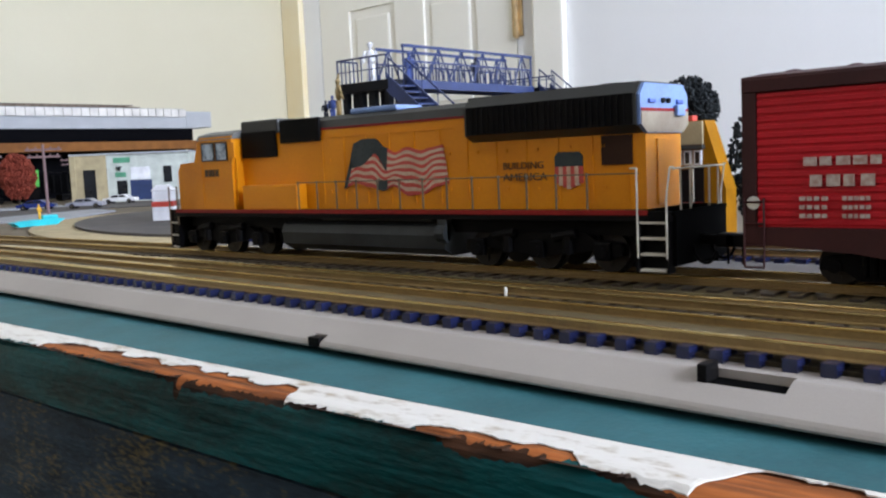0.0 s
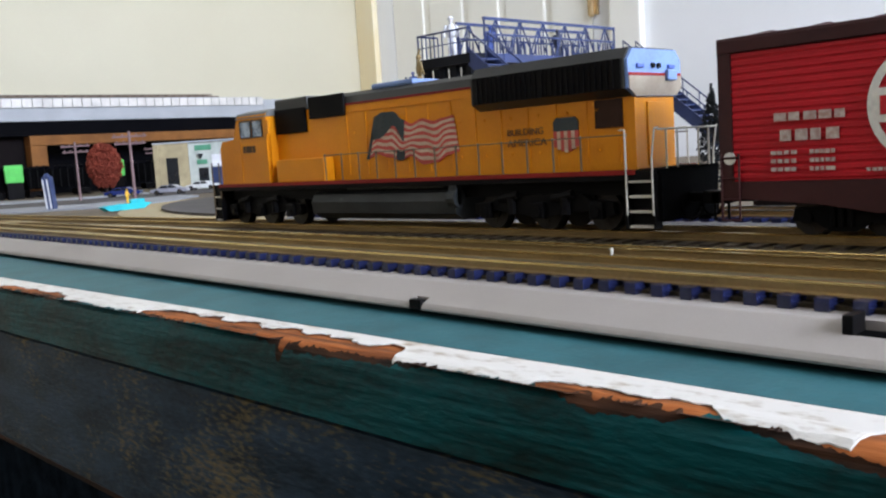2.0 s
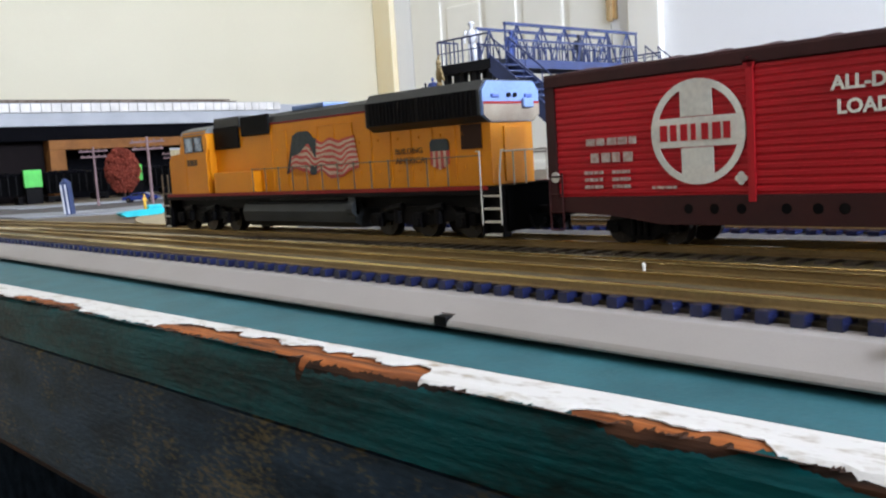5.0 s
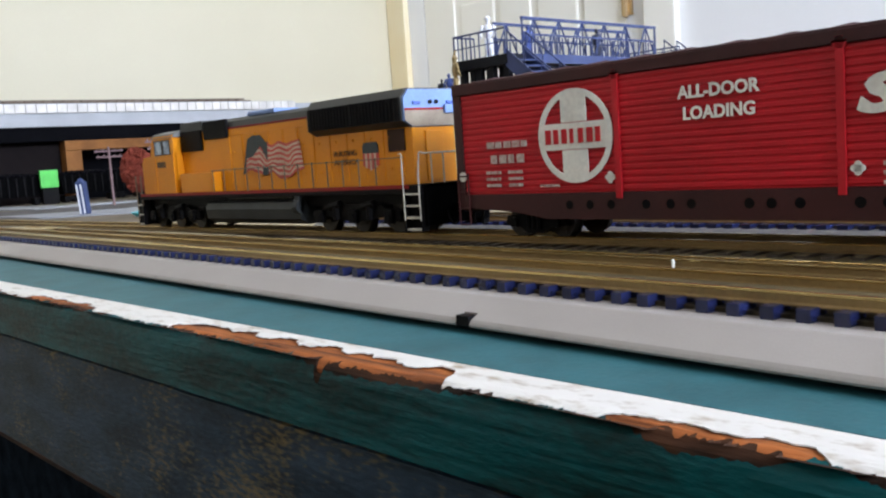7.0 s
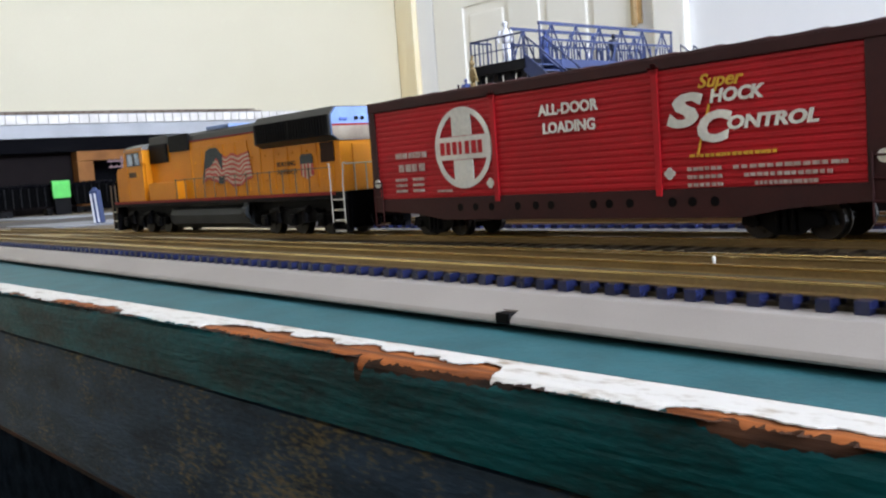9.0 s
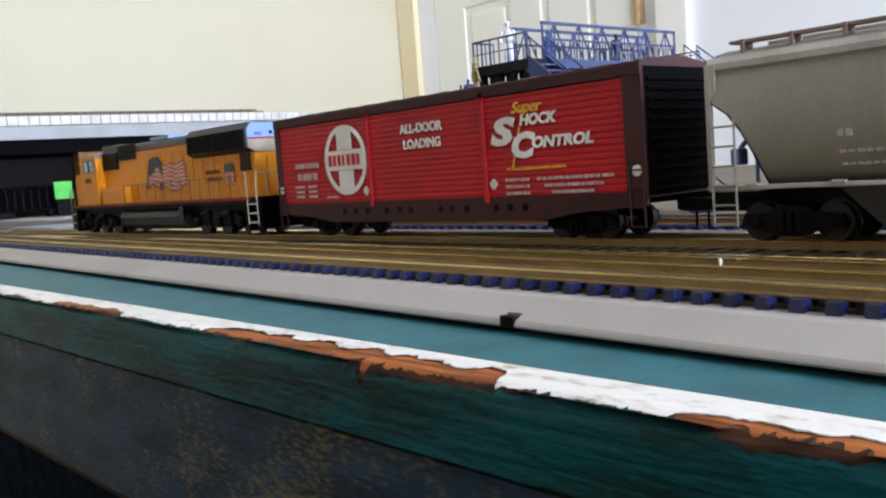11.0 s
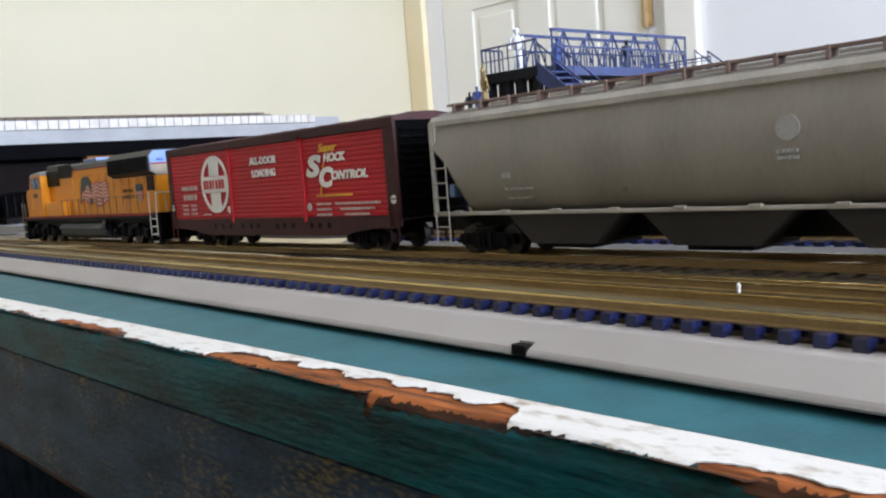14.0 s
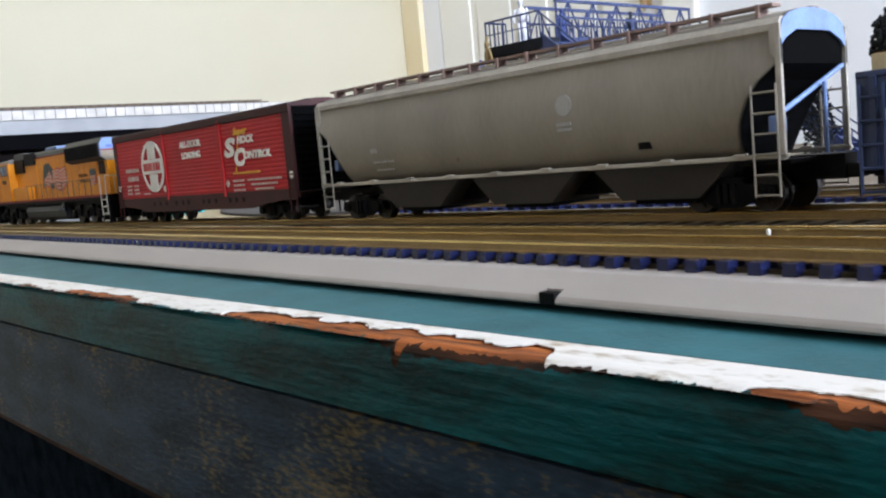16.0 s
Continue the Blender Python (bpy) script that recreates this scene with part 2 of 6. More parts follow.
def prism(bm, pts, axis, lo, hi):
    """A closed outline of (u, v) swept along an axis: x takes (y, z), y takes (x, z), z takes (x, y)."""
    def at(u, v, w):
        return {"x": (w, u, v), "y": (u, w, v), "z": (u, v, w)}[axis]
    a = [bm.verts.new(at(u, v, lo)) for u, v in pts]
    b = [bm.verts.new(at(u, v, hi)) for u, v in pts]
    k = len(pts)
    fs = [bm.faces.new(a), bm.faces.new(b[::-1])]
    for i in range(k):
        fs.append(bm.faces.new((a[i], b[i], b[(i + 1) % k], a[(i + 1) % k])))
    bmesh.ops.recalc_face_normals(bm, faces=fs)
    return bm


def ball(bm, c, rx, ry, rz, sub=2):
    bmesh.ops.create_icosphere(bm, subdivisions=sub, radius=1, matrix=Matrix.Translation(c) @ Matrix.Diagonal((rx, ry, rz, 1)))
    return bm


def part(name, bm, material, parent=None, label="", smooth=False):
    me = bpy.data.meshes.new(name)
    bm.to_mesh(me)
    bm.free()
    me.materials.append(M[material])
    if smooth:
        for p in me.polygons:
            p.use_smooth = True
    ob = new(name, me)
    if parent is not None:
        ob.parent = parent
    return tagged(ob, label) if label else ob


def B():
    return bmesh.new()


def block(name, material, parent, x0, x1, y0, y1, z0, z1, bevel=0.0, label=""):
    return part(name, box(B(), x0, x1, y0, y1, z0, z1, bevel), material, parent, label)


def thing(name, m, label, category, group="", kind=""):
    ob = new(name)
    ob.empty_display_size = 0.01
    ob.matrix_world = m
    return tagged(ob, label, category, group, kind)


def words(name, text, size, material, parent, m, extrude=0.00012, shear=0.0, stretch=1.0, bold=0.0, label=""):
    """Lettering as a thin mesh; m puts its start."""
    cu = bpy.data.curves.new(name, "FONT")
    cu.body, cu.size, cu.extrude, cu.shear, cu.offset = text, size, extrude, shear, bold
    cu.resolution_u = 3
    tmp = bpy.data.objects.new(name, cu)
    scene.collection.objects.link(tmp)
    bpy.context.view_layer.update()
    me = bpy.data.meshes.new_from_object(tmp.evaluated_get(bpy.context.evaluated_depsgraph_get()))
    bpy.data.objects.remove(tmp)
    me.transform(m @ Matrix.Diagonal((stretch, 1, 1, 1)))
    me.materials.clear()
    me.materials.append(M[material])
    ob = new(name, me)
    ob.parent = parent
    return tagged(ob, label) if label else ob


def side_text(x, y, z):
    """Upright on a side that faces -y."""
    return pose(x, y, z, 90, 0, 0)


RZ = 0.0112     # height of the train's rail heads over the table


# ---- the room ----
def room():
    X0, X1, Y0, Y1, Z0, Z1, th = -2.15, 2.6, -2.4, 1.65, -0.80, 1.70, 0.1

    def slab(name, material, x0, x1, y0, y1, z0, z1, label):
        return tagged(block(name, material, None, x0, x1, y0, y1, z0, z1), label, name.split("_")[0], kind="structure")
    slab("floor", "floor", X0 - th, X1 + th, Y0 - th, Y1 + th, Z0 - th, Z0, "brown floor of the room")
    slab("ceiling", "ceiling", X0 - th, X1 + th, Y0 - th, Y1 + th, Z1, Z1 + th, "plain white ceiling of the room")
    slab("wall_west", "wall", X0 - th, X0, Y0, Y1 + th, Z0, Z1, "plain cream painted wall behind the layout")
    # end wall with its window
    w = B()
    y0, y1, z0, z1 = WIN[1:]
    box(w, X1, X1 + th, Y0, y0, Z0, Z1), box(w, X1, X1 + th, y1, Y1 + th, Z0, Z1)
    box(w, X1, X1 + th, y0, y1, Z0, z0), box(w, X1, X1 + th, y0, y1, z1, Z1)
    tagged(part("wall_east", w, "wall_white"), "white painted wall with a large window", "wall", kind="structure")
    fr = thing("window_1", pose(X1 + 0.05, (y0 + y1) / 2, (z0 + z1) / 2), "wide unseen white framed window added for fill light", "window", kind="structure")
    hy, hz = (y1 - y0) / 2, (z1 - z0) / 2
    f = B()
    for a in (-hy, 0, hy):
        box(f, -0.03, 0.03, max(a - 0.03, -hy), min(a + 0.03, hy), -hz, hz)
    for a in (-hz + 0.03, hz - 0.03):
        box(f, -0.028, 0.028, -hy, hy, a - 0.03, a + 0.03)
    part("window_frame", f, "door", fr)
    for a, b in ((-hy + 0.03, -0.03), (0.03, hy - 0.03)):
        pane = block("pane", "glass", fr, -0.002, 0.002, a, b, -hz + 0.06, hz - 0.06)
        pane.visible_shadow = False
    # unseen wall behind the camera, toned down to cut bounce, with the added window
    w = B()
    x0, x1, z0, z1 = WIN2[1:]
    box(w, X0, x0, Y0 - th, Y0, Z0, Z1), box(w, x1, X1, Y0 - th, Y0, Z0, Z1)
    box(w, x0, x1, Y0 - th, Y0, Z0, z0), box(w, x0, x1, Y0 - th, Y0, z1, Z1)
    tagged(part("wall_south", w, "wall_dim"), "unseen tan wall of the room with an added fill window", "wall", kind="structure")
    fr = thing("window_2", pose((x0 + x1) / 2, Y0 - 0.05, (z0 + z1) / 2), "unseen white framed window added for fill light", "window", kind="structure")
    hx, hz = (x1 - x0) / 2, (z1 - z0) / 2
    f = B()
    for a in (-hx + 0.03, 0, hx - 0.03):
        box(f, a - 0.03, a + 0.03, -0.03, 0.03, -hz, hz)
    for a in (-hz + 0.03, hz - 0.03):
        box(f, -hx, hx, -0.028, 0.028, a - 0.03, a + 0.03)
    part("window_frame", f, "door", fr)
    for a, b in ((-hx + 0.06, -0.03), (0.03, hx - 0.06)):
        pane = block("pane", "glass", fr, a, b, -0.002, 0.002, -hz + 0.06, hz - 0.06)
        pane.visible_shadow = False
    # door wall
    D0, D1, DT = -1.995, -1.250, 1.23
    w = B()
    box(w, X0, D0 - 0.0, Y1, Y1 + th, Z0, Z1), box(w, D1, X1, Y1, Y1 + th, Z0, Z1), box(w, D0, D1, Y1, Y1 + th, DT, Z1)
    tagged(part("wall_north", w, "wall_white"), "bright white painted wall with a panelled door", "wall", kind="structure")
    c = B()
    box(c, -2.148, -2.066, Y1 - 0.022, Y1 - 0.0005, Z0, DT + 0.09, 0.004)
    tagged(part("trim", c, "casing"), "yellowed wooden door casing", "trim", kind="structure")
    c = B()
    box(c, D1 + 0.06, D1 + 0.15, Y1 - 0.022, Y1 - 0.0005, Z0, DT + 0.09, 0.006)
    box(c, D0 - 0.10, D1 + 0.15, Y1 - 0.024, Y1 - 0.0005, DT + 0.092, DT + 0.18, 0.006)
    tagged(part("trim", c, "door"), "white wooden door casing", "trim", kind="structure")
    d = thing("door_1", pose((D0 + D1) / 2, Y1 + 0.02, Z0), "closed white panelled door with brass hinges", "door", kind="structure")
    hw = (D1 - D0) / 2
    leaf = B()
    H = DT - Z0
    rails = [(0.008, 0.22), (0.84, 0.98), (1.30, 1.42), (H - 0.13, H - 0.004)]
    for a, b in ((-hw + 0.004, -hw + 0.13), (-0.055, 0.055), (hw - 0.13, hw - 0.004)):
        box(leaf, a, b, -0.02, 0.02, 0.008, H - 0.004)
    for a, b in rails:
        box(leaf, -hw + 0.13, -0.055, -0.02, 0.02, a, b), box(leaf, 0.055, hw - 0.13, -0.02, 0.02, a, b)
    part("stile", leaf, "door", d)
    for a, b in ((-hw + 0.13, -0.055), (0.055, hw - 0.13)):
        for (p, q), (r, s) in zip(rails, rails[1:]):
            pn = B()
            box(pn, a, b, -0.013, 0.004, q, r)
            box(pn, a + 0.025, b - 0.025, -0.0185, 0.0, q + 0.025, r - 0.025, 0.006)
            part("panel", pn, "door", d)
    for z in (0.25, 1.20, 1.85):
        hg = B()
        box(hg, hw - 0.012, hw + 0.02, -0.026, -0.0205, z - 0.05, z + 0.05, 0.001)
        tube(hg, (hw + 0.004, -0.03, z - 0.055), (hw + 0.004, -0.03, z + 0.055), 0.006)
        part("hinge", hg, "hinge", d, "brass hinge")


room()


# ---- the table and its worn front edge ----
FY = -0.1285            # front face


def edge_noise(x, seed, fine=1.0):
    return (noise.noise((x * 22, seed, 0)) * 1.0 + noise.noise((x * 75, seed + 5, 0)) * 0.55 + fine * noise.noise((x * 260, seed + 9, 0)) * 0.35)


def table():
    t = thing("layout_table", pose(0, 0, 0), "wooden layout table with a worn painted front edge", "table")
    X0, X1, Y1 = -2.1, 1.5, 1.25
    block("tabletop", "wood", t, X0, X1, FY + 0.006, Y1, -0.0165, -0.0012)
    # rounded splintered front edge of bare wood
    xs = np.arange(-0.80, 0.36, 0.0006)
    prof = [(FY + 0.0065, -0.0010), (FY + 0.004, -0.0007), (FY + 0.0022, -0.0010), (FY + 0.0009, -0.0022), (FY + 0.0002, -0.0042), (FY, -0.0070), (FY, -0.0165)]
    bm = B()
    rows = []
    for x in xs:
        col = []
        for k, (y, z) in enumerate(prof):
            j = 0.00028 * noise.noise((x * 120, k * 0.8, 3)) + 0.00016 * noise.noise((x * 420, k * 2.0, 7)) if 0 < k < 5 else 0
            col.append(bm.verts.new((x, y - j * 0.4, z + j)))
        rows.append(col)
    for a, b in zip(rows, rows[1:]):
        for k in range(len(prof) - 1):
            bm.faces.new((a[k], a[k + 1], b[k + 1], b[k]))
    part("bare_edge", bm, "wood", t, "bare splintered orange wood", smooth=True)

    def sheet(name, material, near, far, label, seg=6):
        """A paint film between two lines (y, z) that follow x."""
        bm = B()
        rows = []
        for x in xs:
            a, b = near(x), far(x)
            lo = [a[0] + (b[0] - a[0]) * i / seg for i in range(seg + 1)]
            lz = [over(y) for y in lo] if "white" in name else [a[1] + (b[1] - a[1]) * i / seg for i in range(seg + 1)]
            rows.append([bm.verts.new((x, y, z + 0.00003 * noise.noise((x * 300, y * 300, 1)))) for y, z in zip(lo, lz)])
        for a, b in zip(rows, rows[1:]):
            for k in range(seg):
                bm.faces.new((a[k], b[k], b[k + 1], a[k + 1]))
        g = bmesh.ops.extrude_face_region(bm, geom=bm.faces[:])
        down = (0, 0, -0.00025)
        bmesh.ops.translate(bm, vec=down, verts=[v for v in g["geom"] if isinstance(v, bmesh.types.BMVert)])
        bmesh.ops.recalc_face_normals(bm, faces=bm.faces[:])
        return part(name, bm, material, t, label)

    # long bites where the white paint has broken away: middle, half length, depth
    bites = ((-0.290, 0.012, 0.0030), (-0.219, 0.031, 0.0052), (-0.080, 0.055, 0.0078), (0.0275, 0.0190, 0.0031), (0.0395, 0.0065, 0.0026), (0.092, 0.0285, 0.0125), (-0.40, 0.04, 0.005), (-0.55, 0.05, 0.006), (0.18, 0.03, 0.006))

    def chip(x):
        d = 0.0011
        xx = x + 0.0016 * noise.noise((x * 90, 3.1, 0)) + 0.0006 * noise.noise((x * 330, 7.7, 0))
        for mid, half, deep in bites:
            k = 1 - abs(xx - mid) / half
            if k > 0:
                d += deep * min(1.0, k * half / 0.0045) ** 0.8 * (0.90 + 0.10 * min(1, 2 * k))
        ragged = 0.0007 * math.tanh(4 * noise.noise((x * 110, 6.1, 0))) + 0.0005 * noise.noise((x * 420, 2.3, 0)) + 0.0004 * noise.noise((x * 900, 5.3, 0))
        return FY + max(0.0003, min(0.0134, d + ragged * (0.6 + d * 190)))

    def over(y):
        for (ya, za), (yb, zb) in zip(prof[:5], prof[1:5]):
            if yb <= y <= ya:
                return zb + (za - zb) * (y - yb) / (ya - yb) + 0.0004
        return -0.0006
    sheet("white_band", "white_paint", lambda x: (chip(x), 0), lambda x: (-0.1149 + 0.0002 * noise.noise((x * 30, 0, 0)), 0), "chipped white paint", seg=12)
    sheet("teal_band", "teal", lambda x: (-0.1149 + 0.0002 * noise.noise((x * 30, 0, 0)), -0.0005), lambda x: (-0.050, -0.0003), "teal painted strip")

    # stretches where the green paint has worn off the face: middle, half length, depth
    worn = ((-0.040, 0.034, 0.0018), (0.030, 0.014, 0.0015), (-0.0615, 0.0016, 0.0034), (0.090, 0.045, 0.0036), (-0.205, 0.02, 0.0007), (-0.45, 0.06, 0.002), (0.20, 0.05, 0.003))

    def bare(x):
        d = 0.0009
        for mid, half, deep in worn:
            k = 1 - abs(x + 0.002 * noise.noise((x * 70, 1.9, 0)) - mid) / half
            if k > 0:
                d += deep * min(1.0, 1.8 * k)
        return min(-0.0004, -d - 0.0009 * edge_noise(x, 12) * (0.4 + d * 250) - 0.0006 * noise.noise((x * 500, 3.3, 0)) - 0.0005 * noise.noise((x * 1100, 8.3, 0)))

    def face_y(z):
        for (ya, za), (yb, zb) in zip(prof, prof[1:]):
            if zb <= z <= za:
                return yb + (ya - yb) * (z - zb) / (za - zb)
        return FY
    def coat(name, material, top_line, proud, label):
        bm = B()
        rows = []
        levels = [-0.0162 + 0.0157 * i / 26 for i in range(27)]
        for x in xs:
            top = top_line(x)
            col = []
            for z0 in levels:
                z = min(z0, top)
                col.append(bm.verts.new((x, face_y(z) - proud - 0.00022 * noise.noise((x * 40, z * 600, 4)) - 0.00012 * noise.noise((x * 160, z * 1500, 9)), z)))
            rows.append(col)
        for p, q in zip(rows, rows[1:]):
            for k in range(len(levels) - 1):
                if p[k + 1].co.z - p[k].co.z > 1e-7 or q[k + 1].co.z - q[k].co.z > 1e-7:
                    bm.faces.new((p[k], q[k], q[k + 1], p[k + 1]))
        bmesh.ops.remove_doubles(bm, verts=bm.verts[:], dist=1e-7)
        part(name, bm, material, t, label)

    def stained(x):
        return min(-0.0004, bare(x) * 0.72 + 0.0004 + 0.0012 * max(-0.4, noise.noise((x * 19, 5.1, 0)) + 0.1) + 0.0004 * noise.noise((x * 300, 1.7, 0)) + 0.0005 * noise.noise((x * 760, 6.7, 0)) + 0.0004 * noise.noise((x * 1500, 2.9, 0)))
    coat("green_face", "green_paint", bare, 0.0008, "dark green brushed paint with splintered edge")
    coat("stained_edge", "stain", stained, 0.00045, "dark weathered wood along the edge")
    # boards below
    b = B()
    box(b, X0, X1, FY + 0.001, FY + 0.02, -0.0605, -0.0178, 0.0008)
    part("fascia", b, "dark_board", t, "dark rough fascia board with faded specks")
    b = B()
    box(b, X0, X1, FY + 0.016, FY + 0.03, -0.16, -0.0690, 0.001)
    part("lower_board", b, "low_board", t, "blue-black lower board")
    # black strip added for the dark of the gap between the boards
    part("gap_backing", box(B(), X0, X1, FY + 0.021, FY + 0.026, -0.0688, -0.0607), "black", t)
    part("worn_edge", box(B(), X0, X1, FY + 0.0012, FY + 0.006, -0.0622, -0.0604, 0.0002), "stain", t, "bare worn lower edge of the fascia")
    for x in (-2.0, -0.4, 1.35):
        for y in (-0.05, 1.15):
            block("leg", "dark_board", t, x - 0.04, x + 0.04, y - 0.04, y + 0.04, -0.80, -0.0165)
    block("crossbeam", "dark_board", t, -0.45, -0.35, 0.0, 1.1, -0.1, -0.0165)


table()


def ground():
    def mat_sheet(name, material, x0, x1, y0, y1, z0, z1, label, rough=0.0008, step=0.012):
        bm = B()
        nx, ny = int((x1 - x0) / step) + 1, int((y1 - y0) / step) + 1
        g = [[bm.verts.new((x0 + (x1 - x0) * i / nx, y0 + (y1 - y0) * j / ny,
                            z1 + (rough * noise.noise((i * 0.55, j * 0.6, 2)) if 0 < j < ny else -0.0))) for j in range(ny + 1)] for i in range(nx + 1)]
        for i in range(nx):
            for j in range(ny):
                bm.faces.new((g[i][j], g[i + 1][j], g[i + 1][j + 1], g[i][j + 1]))
        e = bmesh.ops.extrude_edge_only(bm, edges=[e for e in bm.edges if e.is_boundary])
        for v in [v for v in e["geom"] if isinstance(v, bmesh.types.BMVert)]:
            v.co.z = z0
        bmesh.ops.recalc_face_normals(bm, faces=bm.faces[:])
        return tagged(part(name, bm, material, None, smooth=False), label, "ground", kind="structure")
    mat_sheet("ground", "soil", -1.0, 1.4, -0.058, 0.040, 0.0, 0.0062, "olive brown ground cover between the tracks")
    mat_sheet("ground", "table_far", -2.08, 1.45, -0.045, 1.2, -0.001, 0.0012, "brown ground cover of the layout", 0.0004, 0.03)


ground()
for tx, ty, tl, tw, ta in ((-0.335, -0.0225, 0.085, 0.0045, -2), (-0.20, -0.0285, 0.05, 0.004, -2), (-0.56, -0.022, 0.06, 0.009, 4)):
    patch = B()
    prism(patch, [(-tl, -tw * 0.3), (-tl * 0.6, -tw), (tl * 0.5, -tw * 0.8), (tl, -tw * 0.2), (tl * 0.7, tw * 0.5), (-tl * 0.4, tw * 0.7)], "z", 0.0050, 0.0098)
    bmesh.ops.transform(patch, matrix=pose(tx, ty, 0, 0, 0, ta), verts=patch.verts[:])
    tagged(part("ground", patch, "tan"), "thin patch of tan sand beside the track", "ground", kind="structure")


# ---- tracks ----
def cut_bed(x0, x1, foot, shoulder, bed):
    """The near roadbed in lengths, with a trench sunk in its slope and a notch in its lip."""
    lip = [(-foot, 0.0011), (-foot - 0.0003, 0.0016), (-foot, 0.0022), (-foot + 0.0005, 0.0028)]
    slope = [(-shoulder - 0.0006, bed - 0.0002), (-shoulder, bed)]
    back = [(shoulder, bed), (foot - 0.001, 0.0040), (foot, 0.0030), (foot, 0.0011)]
    trench = [(-0.0207, 0.0052), (-0.0205, 0.0014), (-0.0157, 0.0014), (-0.0156, bed)]
    notch = [(-0.0232, 0.0011), (-0.0232, 0.0039)]
    bm = B()
    for a, b, outline in ((x0, -0.0742, lip + slope), (-0.0742, -0.0694, notch + slope), (-0.0694, 0.0296, lip + slope), (0.0296, 0.0457, lip + trench), (0.0457, x1, lip + slope)):
        prism(bm, outline + back, "x", a, b)
    return bm


def track(m, x0, x1, kind, rail, base, label, tie_top=0.0083, rail_top=0.0108, bed=0.0068, foot=0.026, shoulder=0.0172):
    t = thing("model_track", m, label, "track", kind="structure")
    if base:
        bm = B()
        prism(bm, [(-foot, 0.0011), (-foot - 0.0003, 0.0016), (-foot, 0.0022), (-foot + 0.0005, 0.0028), (-shoulder - 0.0006, bed - 0.0002), (-shoulder, bed), (shoulder, bed), (foot - 0.001, 0.0040), (foot, 0.0030), (foot, 0.0011)], "x", x0, x1)
        if "front" in kind:
            bm.free()
            bm = cut_bed(x0, x1, foot, shoulder, bed)
        part("roadbed", bm, base, t)
        # black filler added for the shadow line under the roadbed foot
        part("bed_underlay", box(B(), x0, x1, -foot + 0.004, foot - 0.004, 0.0003, 0.0011), "black", t)
        # dark strip painted in for the shadow of the rail
        part("ballast_strip", box(B(), x0, x1, -0.0102, 0.0165, bed - 0.001, bed + 0.0009), "rail_shade", t)
        if "front" in kind:
            part("ballast_fill", box(B(), x0, x1, -0.0068, 0.0168, bed, tie_top + 0.0004), "soil", t, "olive brown fill between the rails")
    if "sunk" in kind:
        part("ballast_fill", box(B(), x0, x1, -0.0185, 0.0185, 0.0030, tie_top - 0.0007), "soil", t, "olive brown fill round the ties")
    for s in (-1, 1):
        bm = B()
        y = s * 0.00825
        prism(bm, [(y - 0.0011, tie_top), (y + 0.0011, tie_top), (y + 0.0011, tie_top + 0.0003), (y + 0.0004, tie_top + 0.0006), (y + 0.0004, rail_top - 0.0006), (y - 0.0004, rail_top - 0.0006), (y - 0.0004, tie_top + 0.0006), (y - 0.0011, tie_top + 0.0003)], "x", x0, x1)
        rail_ob = part("rail", bm, "rail_side", t, "tarnished brown rail")
        bm = B()
        prism(bm, [(y + 0.0004, rail_top - 0.0006), (y + 0.00055, rail_top - 0.0005), (y + 0.00055, rail_top - 0.0001), (y + 0.0004, rail_top), (y - 0.0004, rail_top), (y - 0.00055, rail_top - 0.0001), (y - 0.00055, rail_top - 0.0005), (y - 0.0004, rail_top - 0.0006)], "x", x0, x1)
        part("railhead", bm, rail, rail_ob, "bright polished railhead")
    return t


TIES = []               # laid last


def tracks():
    near = track(pose(0.02, -0.0715, 0, 0, 0, -2.4), -1.15, 0.5, "front", "brass", "roadbed", "model track on grey plastic roadbed with black ties", tie_top=0.0090, rail_top=0.0115)
    TIES.append((near, "tie", -0.62, 0.5, 0.0126, 0.0068, 0.0092, 0.0027, 0.0030))
    TIES.append((near, "tie", -1.15, -0.62, 0.0126, 0.0068, 0.0092, 0.0027, 0.0030))
    mid = track(pose(0.02, -0.0500, 0, 0, 0, -2.0), -0.60, 0.7, "", "brass", None, "brass-railed model track on brown ties", tie_top=0.0080, rail_top=0.0104)
    TIES.append((mid, "tie_brown", -0.6, 0.5, 0.0100, 0.0072, 0.0080, 0.0030, 0.0022))
    # closure rails of the turnout between the two
    for y, turn in ((-0.0755, -3.1), (-0.0590, -3.1), (-0.0345, -1.0)):
        c = thing("turnout_rail", pose(0.03, y, 0, 0, 0, turn), "thin brass rail of a model turnout", "rail", kind="structure")
        bm = B()
        prism(bm, [(-0.0010, 0.0066), (0.0010, 0.0066), (0.0004, 0.0097), (-0.0004, 0.0097)], "x", -0.40, 0.5)
        web = part("rail", bm, "rail_side", c)
        part("railhead", box(B(), -0.40, 0.5, -0.0005, 0.0005, 0.0097, 0.0102, 0.0001), "brass", web)
        for i in range(10):
            part("tie_plate", box(B(), -0.36 + i * 0.075, -0.357 + i * 0.075, -0.0026, 0.0026, 0.0064, 0.0070), "steel", c)
    main = track(pose(0.0, 0.0, 0), -0.75, 1.2, "sunk", "brass", None, "brass-railed model track under the train", tie_top=0.0087, rail_top=RZ)
    TIES.append((main, "tie_brown", -0.75, 0.9, 0.016, 0.0072, 0.0087, 0.0032, 0.0027))
    far = track(pose(0.0, 0.074, 0.0), -0.33, 1.2, "", "steel", "bed_far", "model track on grey plastic roadbed behind the train")
    TIES.append((far, "tie", -0.33, 0.9, 0.015, 0.0068, 0.0083, 0.0036, 0.0026))
    return near


NEAR = tracks()


